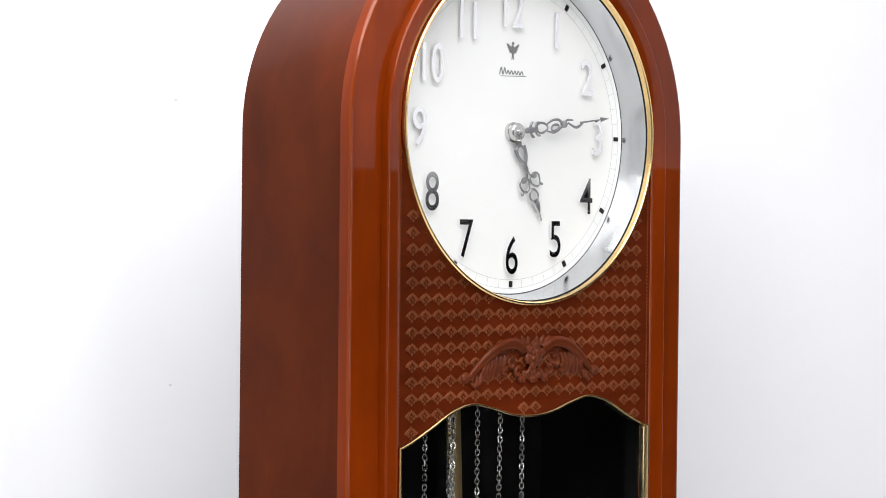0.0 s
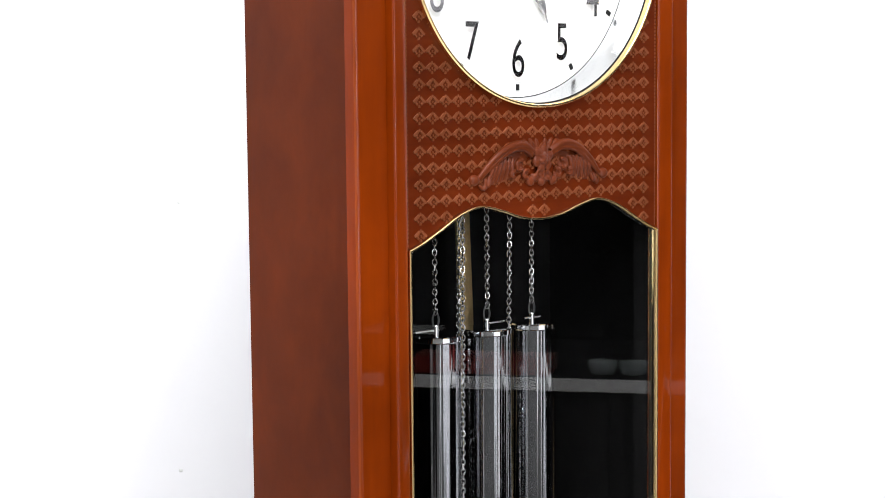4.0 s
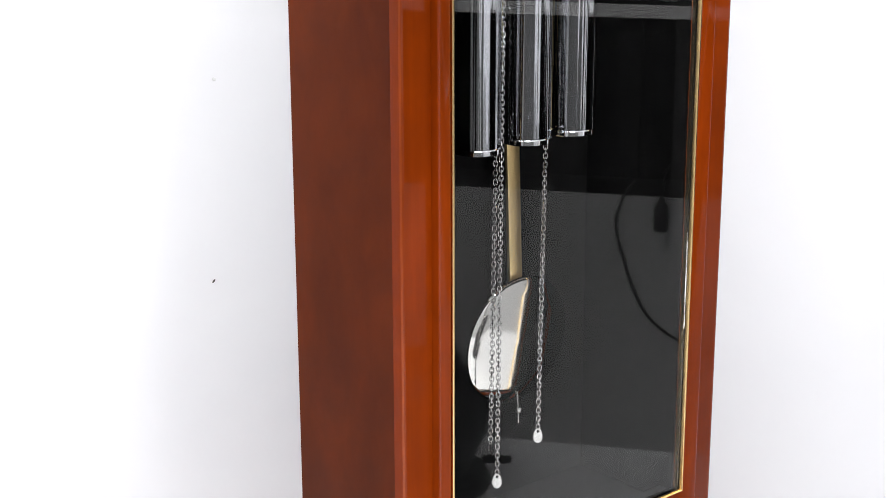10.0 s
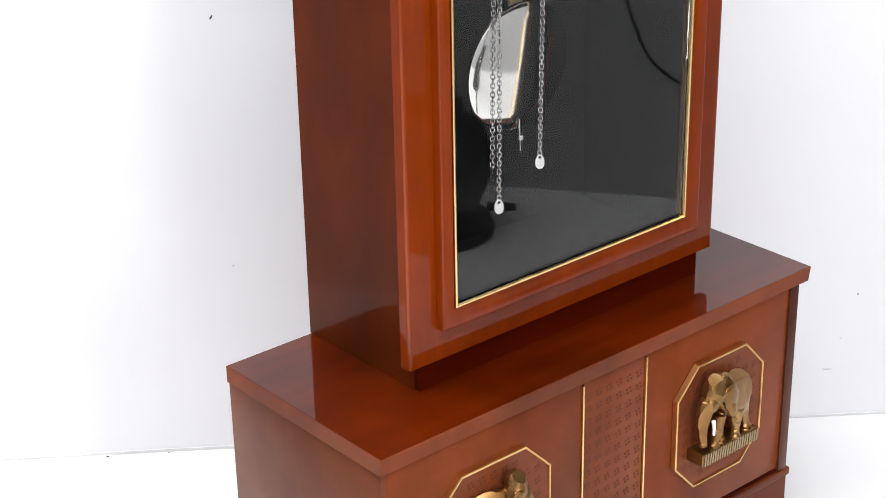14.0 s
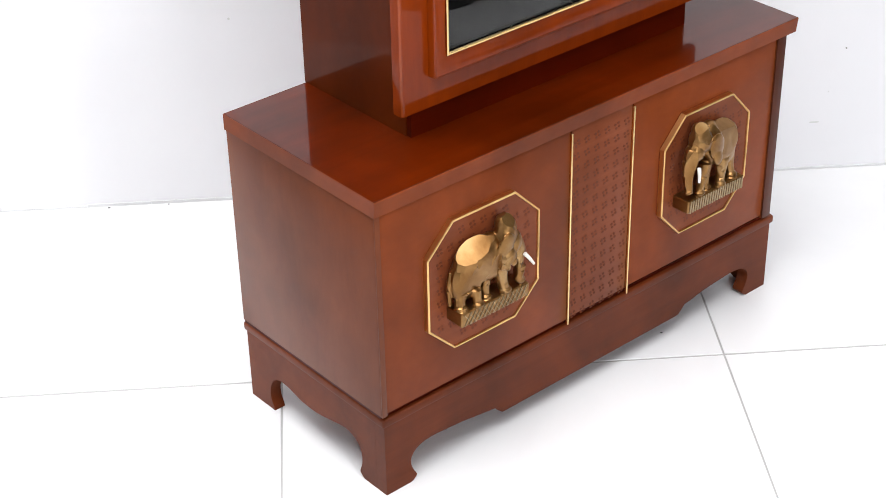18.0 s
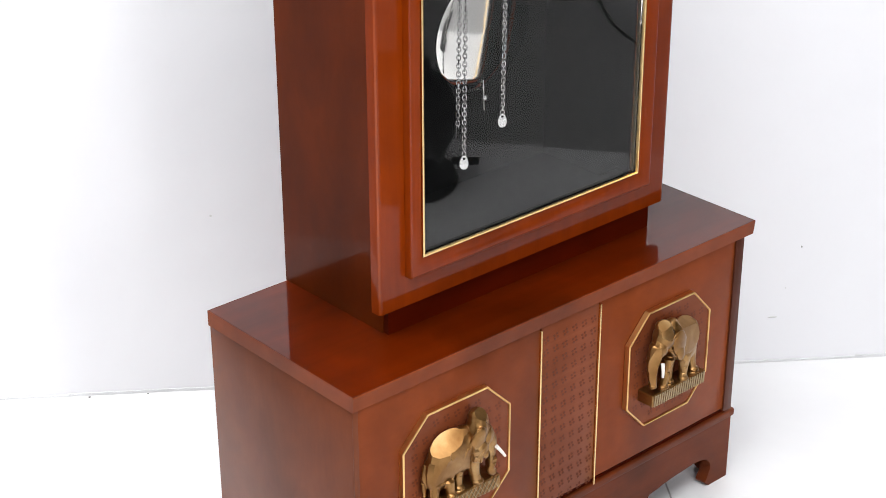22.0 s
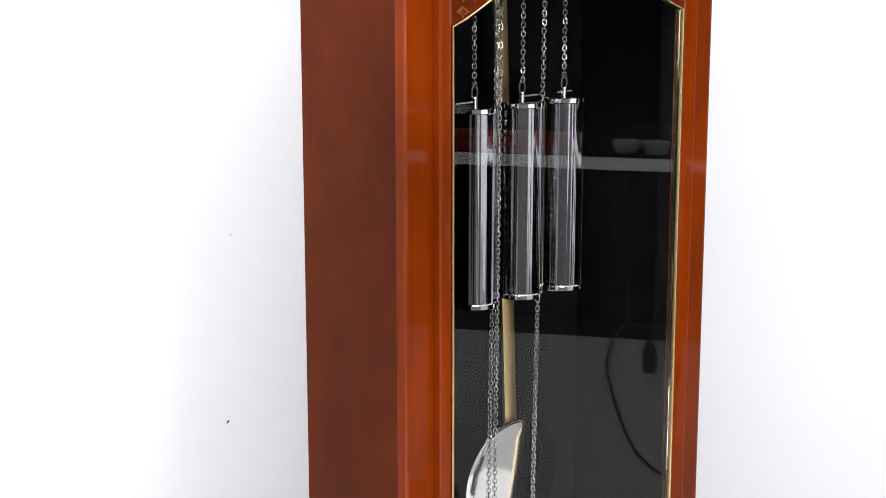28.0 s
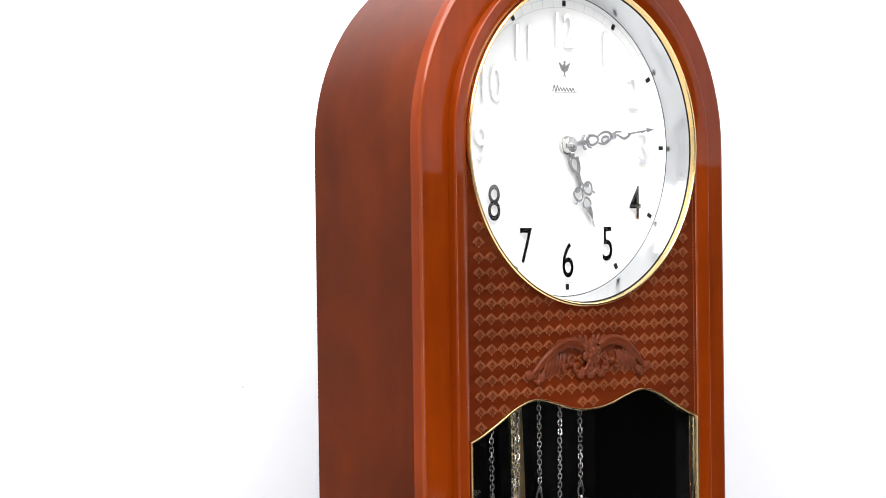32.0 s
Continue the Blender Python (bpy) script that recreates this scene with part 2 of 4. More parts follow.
varied_rough(TILE, smears, 0.2, 0.3)
GROUT = material("grey_cement_grout", (0.43, 0.425, 0.42), 0.9)
bump(GROUT, noise_of(GROUT, 200), 0.3, 0.001)
GRIME = material("dark_dried_grime", (0.07, 0.065, 0.06), 0.8)
SMUDGE = material("grey_scuff", (0.35, 0.35, 0.34), 0.8)
# Grey for the painted shadow at the foot of the wall.
JOINT_SHADE = material("grey_joint_shade", (0.5, 0.5, 0.5), 0.9)
colour_from(JOINT_SHADE, ramp(JOINT_SHADE, noise_of(JOINT_SHADE, 9, (1, 1, 1), 4, 0.5), [(0.35, (0.66, 0.66, 0.67)), (0.65, (0.82, 0.82, 0.83))]))
FAINT = material("faint_grey_smudge", (0.72, 0.72, 0.71), 0.8)
BLACK_PLASTIC = material("black_plastic", (0.012, 0.012, 0.012), 0.4)
NEAR_BLACK = material("near_black_board", (0.006, 0.006, 0.006), 0.8, spec=0.1)
PALE_BOARD = material("pale_grey_laminate", (0.8, 0.8, 0.79), 0.4)
RED = material("red_lacquer", (0.26, 0.02, 0.014), 0.4)
CELADON = material("pale_green_glazed_ceramic", (0.36, 0.41, 0.41), 0.25, 0, 0.3)
BULB = material("clear_bulb_glass", (0.9, 0.9, 0.9), 0.05)
BULB.node_tree.nodes["Principled BSDF"].inputs["Transmission Weight"].default_value = 0.9

# ---- mesh helpers ----


def finish(ob_name, bm, mat, parent=None, label="", smooth=False):
    bmesh.ops.recalc_face_normals(bm, faces=bm.faces)
    me = bpy.data.meshes.new(ob_name)
    bm.to_mesh(me)
    bm.free()
    for x in mat if isinstance(mat, (list, tuple)) else [mat]:
        me.materials.append(x)
    if smooth:
        for p in me.polygons:
            p.use_smooth = True
        me.set_sharp_from_angle(angle=radians(35))
    ob = new(ob_name, me)
    if parent is not None:
        ob.parent = parent
    if label:
        ob["label"] = label
    return ob


def part(name, bm, mat, parent, label="", smooth=True):
    return finish(name, bm, mat, parent, label, smooth)


def empty(name, m, label, category, group="", kind=""):
    ob = new(name)
    ob.empty_display_size = 0.05
    ob.matrix_world = m
    return tagged(ob, label, category, group, kind)


def box(x0, x1, y0, y1, z0, z1, bevel=0.0, segments=2, bm=None):
    own = bmesh.new()
    bmesh.ops.create_cube(own, size=1, matrix=Matrix.Translation(((x0 + x1) / 2, (y0 + y1) / 2, (z0 + z1) / 2)) @ Matrix.Diagonal((x1 - x0, y1 - y0, z1 - z0, 1)))
    if bevel:
        bmesh.ops.bevel(own, geom=own.edges[:], offset=bevel, segments=segments, profile=0.5, affect="EDGES")
    return merge(bm, own)


def merge(bm, own, m=None):
    if m is not None:
        bmesh.ops.transform(own, matrix=m, verts=own.verts)
    if bm is None:
        return own
    me = bpy.data.meshes.new("joined")
    own.to_mesh(me)
    own.free()
    bm.from_mesh(me)
    bpy.data.meshes.remove(me)
    return bm


def grid(rows, close_u=False, close_v=False, caps=False, bm=None):
    """Faces between rows of points."""
    bm = bm or bmesh.new()
    vs = [[bm.verts.new(p) for p in r] for r in rows]
    nu, nv = len(vs), len(vs[0])
    for i in range(nu if close_u else nu - 1):
        for j in range(nv if close_v else nv - 1):
            bm.faces.new((vs[i][j], vs[(i + 1) % nu][j], vs[(i + 1) % nu][(j + 1) % nv], vs[i][(j + 1) % nv]))
    if caps:
        bm.faces.new(vs[0][::-1])
        bm.faces.new(vs[-1])
    return bm


def lathe(profile, steps=48, axis="z", bm=None):
    rows = []
    for k in range(steps):
        a = 2 * math.pi * k / steps
        c, s = math.cos(a), math.sin(a)
        rows.append([(r * c, r * s, h) if axis == "z" else (r * c, h, r * s) for r, h in profile])
    return grid(rows, close_u=True, bm=bm)


def tube(points, radius, sides=8, closed=False, bm=None, flat=1.0):
    """A round bar along points; radius may be a list."""
    pts = [Vector(p) for p in points]
    n = len(pts)
    rad = radius if isinstance(radius, (list, tuple)) else [radius] * n
    rows, side = [], None
    for i, p in enumerate(pts):
        a = pts[(i + 1) % n] if closed or i + 1 < n else p
        b = pts[(i - 1) % n] if closed or i > 0 else p
        t = (a - b).normalized()
        if side is None:
            side = t.orthogonal().normalized() if abs(t.y) > 0.9 else t.cross(Vector((0, 1, 0))).normalized()
        side = (side - t * side.dot(t)).normalized()
        up = t.cross(side)
        rows.append([p + rad[i] * (math.cos(2 * math.pi * k / sides) * side + flat * math.sin(2 * math.pi * k / sides) * up) for k in range(sides)])
    return grid(rows, close_u=closed, close_v=True, caps=not closed, bm=bm)


def smooth_line(points, per=8):
    """Catmull-Rom through points of any dimension."""
    pts = [np.array(p, float) for p in points]
    pts = [2 * pts[0] - pts[1], *pts, 2 * pts[-1] - pts[-2]]
    out = []
    for a, b, c, d in zip(pts, pts[1:], pts[2:], pts[3:]):
        for k in range(per):
            t = k / per
            out.append(0.5 * (2 * b + (c - a) * t + (2 * a - 5 * b + 4 * c - d) * t * t + (3 * b - a - 3 * c + d) * t ** 3))
    return [*out, pts[-2]]


def plate(loops, y0, y1, axis="y", bm=None):
    """A board with the outline loops[0] and the holes loops[1:], between two depths. Points are (x, z), or (y, z) with axis x."""
    own = bmesh.new()
    edges = []
    for loop in loops:
        vs = [own.verts.new((a, y0, b) if axis == "y" else (y0, a, b)) for a, b in loop]
        edges += [own.edges.new((p, q)) for p, q in zip(vs, vs[1:] + vs[:1])]
    faces = [g for g in bmesh.ops.triangle_fill(own, use_beauty=True, edges=edges)["geom"] if isinstance(g, bmesh.types.BMFace)]
    moved = bmesh.ops.extrude_face_region(own, geom=faces)["geom"]
    bmesh.ops.translate(own, vec=(0, y1 - y0, 0) if axis == "y" else (y1 - y0, 0, 0), verts=[g for g in moved if isinstance(g, bmesh.types.BMVert)])
    return merge(bm, own)


def ball(centre, radii, turn=(0, 0, 0), bm=None, u=14, v=9):
    own = bmesh.new()
    bmesh.ops.create_uvsphere(own, u_segments=u, v_segments=v, radius=1)
    return merge(bm, own, pose(*centre, *turn) @ Matrix.Diagonal((*radii, 1)))


def rod(a, b, r0, r1=None, sides=16, bm=None):
    return tube([a, b], [r0, r0 if r1 is None else r1], sides, bm=bm)


# ---- the room ----
NORTH, EAST, WEST, SOUTH, HIGH, THICK = 0.4825, 1.45, -1.3, -3.1, 2.7, 0.12


def room_piece(name, bm, mat, label, category, kind="structure"):
    ob = finish(name, bm, mat)
    ob.matrix_world = ROOM
    return tagged(ob, label, category, kind=kind)


wall_north = room_piece("wall_north", box(WEST - THICK, EAST + THICK, NORTH, NORTH + THICK, -0.1, HIGH), PLASTER, "plain white painted wall with small dents and specks", "wall")
OPEN = (-1.00, 0.36, 0.536, 1.68)
wall_east = room_piece(
    "wall_east",
    plate([[(SOUTH, -0.1), (NORTH, -0.1), (NORTH, HIGH), (SOUTH, HIGH)], [(OPEN[0], OPEN[2]), (OPEN[1], OPEN[2]), (OPEN[1], OPEN[3]), (OPEN[0], OPEN[3])]], EAST, EAST + THICK, "x"),
    PLASTER, "white painted side wall with a dark pass-through opening", "wall")
# Added band: the dimmer light low on this wall, put in as grey.
room_piece("wall_dado", box(EAST - 0.004, EAST, SOUTH, NORTH, 0.0, 0.540), DIMMED_PLASTER, "lower band of the side wall, greyed for its weaker light", "wall")
# Unseen wall, greyed so that it bounces and mirrors less light.
room_piece("wall_west", box(WEST - THICK, WEST, SOUTH, NORTH, -0.1, HIGH), DIMMED_PLASTER, "plain unseen far side wall, greyed to dim its reflection", "wall")
# Unseen wall, coloured dark so the polished metal mirrors an unlit room.
room_piece(
    "wall_south",
    plate([[(WEST, -0.1), (EAST, -0.1), (EAST, HIGH), (WEST, HIGH)], [(0.92, 0.8), (1.38, 0.8), (1.38, 2.1), (0.92, 2.1)]], SOUTH - THICK, SOUTH),
    DIM_ROOM_PLASTER, "unseen wall behind, darkened as the dim rest of the room, with a lamp opening", "wall")
room_piece("ceiling", box(WEST - THICK, EAST + THICK, SOUTH - THICK, NORTH + THICK, HIGH, HIGH + 0.1), CEILING, "plain white ceiling", "ceiling")

# Added black strip: makes the lit sill as dark as the room behind.
room_piece("window_sill", box(EAST - 0.001, EAST + THICK + 0.01, OPEN[0] + 0.001, OPEN[1] - 0.001, OPEN[2], OPEN[2] + 0.006, 0.001), NEAR_BLACK, "thin black strip added to hide the lit sill of the opening", "sill")

# The unlit room beyond the opening, its darkness put into black walls and floor.
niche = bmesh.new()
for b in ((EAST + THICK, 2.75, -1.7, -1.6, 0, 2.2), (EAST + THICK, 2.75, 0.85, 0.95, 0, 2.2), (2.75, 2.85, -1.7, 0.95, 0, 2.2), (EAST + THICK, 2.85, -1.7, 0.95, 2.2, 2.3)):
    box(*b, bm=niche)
room_piece("wall_back_room", niche, DEEP_BLACK, "walls of the unlit room beyond the opening, coloured black to stay dark", "wall")
room_piece("floor_back_room", box(EAST + THICK, 2.85, -1.7, 0.95, -0.1, 0.0), NEAR_BLACK, "floor of the unlit back room, coloured black to stay dark", "floor")

# ---- the long-case clock ----
ZC, W, Z_GLASS = 1.661, 0.19, 0.5147
clock = empty("longcase_clock", pose(0, 0, 0), "tall red-brown varnished long-case clock with round arched top and gold trim", "clock")


def arch(h, z0, steps=40):
    """From the bottom right up, over the arch and down, for the half-width h."""
    return [(h, z0), *[(h * math.cos(math.pi * k / steps), ZC + h * math.sin(math.pi * k / steps)) for k in range(steps + 1)], (-h, z0)]


def arch_sweep(profile, z0=None, close_bottom=False):
    """Sweeps a closed profile of (half-width, depth) round the arched outline."""
    lines = []
    for h, y in profile:
        lines.append([(x, y, z) for x, z in arch(h, Z_GLASS - (h - W) if close_bottom else z0)])
    rows = [list(r) for r in zip(*lines)]
    return grid(rows, close_u=close_bottom, close_v=True, caps=not close_bottom)


Z_RAIL = 0.4535
BODY, BACK = 0.235, 0.218
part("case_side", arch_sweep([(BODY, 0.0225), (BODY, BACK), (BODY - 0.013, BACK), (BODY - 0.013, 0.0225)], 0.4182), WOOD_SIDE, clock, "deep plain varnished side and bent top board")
part("edge_moulding", arch_sweep([(0.2525, 0.0224), (0.2525, 0.0112), (0.2521, 0.0096), (0.2511, 0.0082), (0.2498, 0.0073), (0.2482, 0.0070), (0.2482, 0.0224)], Z_RAIL), WOOD_UP, clock, "rounded outer edge of the front frame")
# The highlight on the rounded edge, laid on as a thin pale strip.
part("arris", arch_sweep([(0.2522, 0.0092), (0.2515, 0.0082), (0.2506, 0.0075), (0.2505, 0.0081), (0.2513, 0.0090)], Z_RAIL + 0.0006), WOOD_HIGHLIGHT, clock, "pale line painted for the highlight along the outer edge")
door_gap = [(x, z) for x, z in arch(0.2119, Z_GLASS - 0.0219)]
part("front_frame", plate([arch(0.2481, Z_RAIL), door_gap], 0.0070, 0.0222), WOOD_UP, clock, "glossy red-brown arched front frame", smooth=False)
# The shade under the frame is in this plinth's dark colour.
part("plinth", box(-BODY + 0.0018, BODY - 0.0018, 0.0150, 0.0360, 0.4182, 0.4533, 0.0), WOOD_SHADED, clock, "recessed plinth under the front frame, coloured dark as in shade")
part("case_floor", box(-BODY + 0.0131, BODY - 0.0131, 0.0362, 0.2094, 0.4590, 0.4724), DEEP_BLACK, clock)
part("back_panel", plate([arch(BODY - 0.0131, 0.4586)], 0.2080, 0.2175), DEEP_BLACK, clock, "matt black inside of the back")
part("lining", arch_sweep([(BODY - 0.0132, 0.0366), (BODY - 0.0132, 0.2096), (BODY - 0.0152, 0.2096), (BODY - 0.0152, 0.0366)], 0.4722), DEEP_BLACK, clock, "matt black lining of the case")
door = part("door", arch_sweep([(0.2115, 0.022), (0.2115, -0.0022), (0.2110, -0.0038), (0.2100, -0.0046), (0.2086, -0.0047), (0.1936, -0.0003), (0.1914, 0.0004), (0.1907, 0.0010), (0.1907, 0.016), (0.20, 0.022)], close_bottom=True), WOOD_DOOR, clock, "raised glossy door frame with arched head")

HALF_WAVE = [(0.0, 1.3517), (0.03, 1.3548), (0.058, 1.3630), (0.0885, 1.3690), (0.118, 1.3622), (0.148, 1.3470), (0.172, 1.3352), (0.19, 1.3282)]
wave = [tuple(p) for p in smooth_line([(-x, z) for x, z in HALF_WAVE[:0:-1]] + HALF_WAVE, 5)]
R_HOLE = 0.1868
hole = [(R_HOLE * math.cos(2 * math.pi * k / 72), ZC + R_HOLE * math.sin(2 * math.pi * k / 72)) for k in range(72)]
panel = part("carved_panel", plate([wave + [p for p in arch(0.1905, 1.34)[1:-1]], hole], 0.0035, 0.0068), WOOD_FIELD, clock, "dark red panel with rows of tan carved motifs", smooth=False)

motifs = bmesh.new()


def bar(bm, a, b, w0, w1, y_low, y_top):
    """A small bevelled ridge from a to b in the front plane."""
    (ax, az), (bx, bz) = a, b
    d = math.hypot(bx - ax, bz - az) or 1
    nx, nz = -(bz - az) / d, (bx - ax) / d
    low = [bm.verts.new((px + s * nx * w, y_low, pz + s * nz * w)) for px, pz, w in ((ax, az, w0), (bx, bz, w1)) for s in (1, -1)]
    top = [bm.verts.new((px + s * nx * w * 0.72, y_top, pz + s * nz * w * 0.72)) for px, pz, w in ((ax, az, w0), (bx, bz, w1)) for s in (1, -1)]
    bm.faces.new((top[0], top[1], top[3], top[2]))
    for i, j in ((0, 1), (1, 3), (3, 2), (2, 0)):
        bm.faces.new((low[i], low[j], top[j], top[i]))


def palmette(bm, x, z, s, y0):
    y1 = y0 - 0.0015 * random.uniform(0.75, 1.15)
    bar(bm, (x, z + 0.45 * s), (x, z + 0.28 * s), 0.03 * s, 0.12 * s, y0, y1)
    for f in (-1, 1):
        bar(bm, (x + f * 0.10 * s, z + 0.31 * s), (x + f * 0.25 * s, z + 0.15 * s), 0.105 * s, 0.13 * s, y0, y1)
        bar(bm, (x + f * 0.25 * s, z + 0.14 * s), (x + f * 0.47 * s, z + 0.02 * s), 0.145 * s, 0.08 * s, y0, y1)
        bar(bm, (x + f * 0.27 * s, z - 0.01 * s), (x + f * 0.15 * s, z - 0.13 * s), 0.07 * s, 0.09 * s, y0, y1)
    bar(bm, (x, z + 0.10 * s), (x, z - 0.05 * s), 0.07 * s, 0.03 * s, y0, y1)
    bar(bm, (x, z - 0.13 * s), (x, z - 0.31 * s), 0.055 * s, 0.10 * s, y0, y1)


def wave_at(x):
    return float(np.interp(abs(x), [p[0] for p in HALF_WAVE], [p[1] for p in HALF_WAVE]))


STEP_X, STEP_Z = 0.01793, 0.0172
for j in range(-7, 15):
    for i in range(-1, 21):
        x, z = -0.1715 + i * STEP_X, 1.4443 + j * STEP_Z
        if abs(x) > 0.1835:
            continue
        clear = z - 0.0045 > wave_at(x) and math.hypot(x, z - ZC) > R_HOLE + 0.006 and z < ZC
        if clear:
            palmette(motifs, x, z, 0.0172, 0.0037)
tagged(part("carved_relief", motifs, WOOD_MOTIF, panel, "rows of worn tan palmette reliefs", smooth=False), kind="stuff")
beads = bmesh.new()
for s in (-1, 1):
    for k in range(90):
        z = 1.333 + k * 0.0042
        ball((s * 0.1886, 0.0035, z), (0.0013, 0.0013, 0.0017), bm=beads, u=5, v=4)
tagged(part("bead_border", beads, WOOD_MOTIF, panel), kind="stuff")

# gold trim of the glass
trim_line = [(x, z) for x, z in wave] + [(0.19, Z_GLASS), (-0.19, Z_GLASS)]


def frame_strip(outline, centre, inset, y0, y1):
    """A strip of square section along a closed outline, its inner edge drawn towards the centre line."""
    n = len(outline)
    rows = []
    for i, (x, z) in enumerate(outline):
        (ax, az), (bx, bz) = outline[i - 1], outline[(i + 1) % n]
        e0, e1 = Vector((x - ax, z - az)).normalized(), Vector((bx - x, bz - z)).normalized()
        n0, n1 = Vector((e0.y, -e0.x)), Vector((e1.y, -e1.x))
        m = (n0 + n1).normalized()
        k = inset / max(0.35, m.dot(n1))
        rows.append([(x, y0 + 0.001, z), (x + m.x * k * 0.3, y0, z + m.y * k * 0.3), (x + m.x * k * 0.75, y0, z + m.y * k * 0.75), (x + m.x * k, y0 + 0.001, z + m.y * k), (x + m.x * k, y1, z + m.y * k), (x, y1, z)])
    return grid(rows, close_u=True, close_v=True)


part("glass_trim", frame_strip(trim_line, (0, 0.9), 0.0026, -0.0022, 0.0027), GOLD, clock, "narrow polished gold moulding with a double-waved top")
# Added black strip: darkens the gap and covers the panel's lit lower edge.
part("glass_seal", frame_strip(trim_line, (0, 0.9), 0.0021, 0.0028, 0.0128), DEEP_BLACK, clock, "black strip filling the dark gap behind the gold moulding")
inner = [(x * 0.985, z - 0.0025) for x, z in wave] + [(0.1868, Z_GLASS + 0.003), (-0.1868, Z_GLASS + 0.003)]
pane = part("glass_pane", plate([inner], 0.0030, 0.0065), GLASS, clock, "clear reflecting door glass", smooth=False)
pane.visible_shadow = False
for s in (-1, 1):
    part("rebate", box(min(s * 0.1880, s * 0.2120), max(s * 0.1880, s * 0.2120), 0.0165, 0.0362, 0.5, 1.345, 0.0), DEEP_BLACK, clock)

# Added block, unseen itself: keeps the red rail out of the bob's mirror.
part("rebate", box(-0.1878, 0.1878, 0.0226, 0.0358, 0.4735, 0.5110), DEEP_BLACK, clock, "black block added behind the bottom rail to darken the bob's reflection")

# the dial
dial = part("dial", lathe([(0.0, 0.037), (0.1815, 0.037), (0.1815, 0.041), (0.0, 0.041)], 96, "y"), DIAL_WHITE, clock, "round white dial with mirror-bright numerals")
dial.location = (0, 0, ZC)


def ring(name, r0, r1, y0, y1, mat, parent, label="", steps=96):
    ob = part(name, lathe([(r0, y0), (r1, y0), (r1, y1), (r0, y1), (r0, y0)], steps, "y"), mat, parent, label)
    if parent is not dial:
        ob.location = (0, 0, ZC)
    return ob


bezel = part("bezel", lathe([(0.1790, 0.0366), (0.1796, 0.0350), (0.1846, 0.0042), (0.1857, 0.0044), (0.1857, 0.0366)], 128, "y"), BEZEL, clock, "bright chrome dial bezel")
bezel.location = (0, 0, ZC)
# Thin black line where the dial meets the bezel.
ring("bezel_gasket", 0.1786, 0.1790, 0.0364, 0.0370, INK, clock)
# Black ring that puts the shaded gap beside the gold into colour.
gap = part("shadow_gap", lathe([(0.1848, 0.0040), (0.1861, 0.0030), (0.1865, 0.0030), (0.1865, 0.0040)], 128, "y"), INK, clock, "black ring painting the dark gap round the bezel")
gap.location = (0, 0, ZC)
gold_ring = part("dial_ring", lathe([(0.1860, 0.0028), (0.1862, -0.0030), (0.1872, -0.0042), (0.1888, -0.0042), (0.1900, -0.0030), (0.1902, 0.0032)], 128, "y"), GOLD, clock, "polished gold ring round the dial")
gold_ring.location = (0, 0, ZC)
for r in (0.1632, 0.1728):
    ring("track_ring", r - 0.00025, r + 0.00025, 0.03685, 0.0370, PALE_INK, dial)
ticks = bmesh.new()
for k in range(60):
    if k % 5:
        a = math.pi / 2 - 2 * math.pi * k / 60
        c, s = math.cos(a), math.sin(a)
        bar(ticks, (0.1632 * c, 0.1632 * s), (0.1728 * c, 0.1728 * s), 0.00025, 0.00025, 0.0369, 0.0368)
tagged(part("minute_scale", ticks, PALE_INK, dial, smooth=False), kind="stuff")
for k in range(12):
    ob = part("hour_marker", box(-0.0024, 0.0024, 0.0355, 0.0370, -0.0034, 0.0034, 0.0003, 1), INK, dial)
    a = math.pi / 2 - 2 * math.pi * k / 12
    ob.matrix_basis = pose(0.168 * math.cos(a), 0, 0.168 * math.sin(a), 0, 90 - math.degrees(a), 0)


def lettering(name, body, height, x, y, z, mat, parent, squeeze=1.0, depth=0.0008):
    """Upright writing in the built-in font, centred at a place, facing forward."""
    font = bpy.data.curves.new(name, "FONT")
    font.body, font.align_x, font.align_y, font.size, font.extrude = body, "CENTER", "CENTER", height / 0.72, depth
    font.resolution_u = 6
    font.offset = 0.0001
    ob = new(name, font)
    bpy.context.view_layer.update()
    me = bpy.data.meshes.new_from_object(ob.evaluated_get(bpy.context.evaluated_depsgraph_get()))
    bpy.data.objects.remove(ob)
    me.materials.clear()
    me.materials.append(mat)
    xs = [v.co.x for v in me.vertices]
    ys = [v.co.y for v in me.vertices]
    mx, my = (min(xs) + max(xs)) / 2, (min(ys) + max(ys)) / 2
    for v in me.vertices:
        v.co = ((v.co.x - mx) * squeeze, -v.co.z, v.co.y - my)
    ob = new(name, me)
    ob.parent = parent
    ob.location = (x, y, z)
    return ob


for k in range(1, 13):
    a = math.pi / 2 - 2 * math.pi * k / 12
    lettering("numeral", str(k), 0.0425, 0.136 * math.cos(a) - 0.0031, 0.0325, 0.136 * math.sin(a), NUMERAL, dial, 0.74 if k < 10 else 0.66, 0.0008)

# maker's mark: a small winged shape over plain strokes
mark = bmesh.new()
for s in (-1, 1):
    for i in range(4):
        bar(mark, (s * 0.0008, 0.0925 - 0.0016 * i), (s * (0.0092 - 0.0014 * i), 0.0972 - 0.0026 * i), 0.0006, 0.0013, 0.0369, 0.0363)
    bar(mark, (s * 0.0006, 0.084), (s * 0.0016, 0.0805), 0.0007, 0.0003, 0.0369, 0.0364)
bar(mark, (0, 0.0962), (0, 0.0835), 0.0020, 0.0011, 0.0369, 0.0362)
ball((0, 0.0364, 0.0985), (0.0019, 0.0008, 0.0019), bm=mark, u=8, v=6)
part("maker_emblem", mark, GREY_INK, dial, smooth=False)
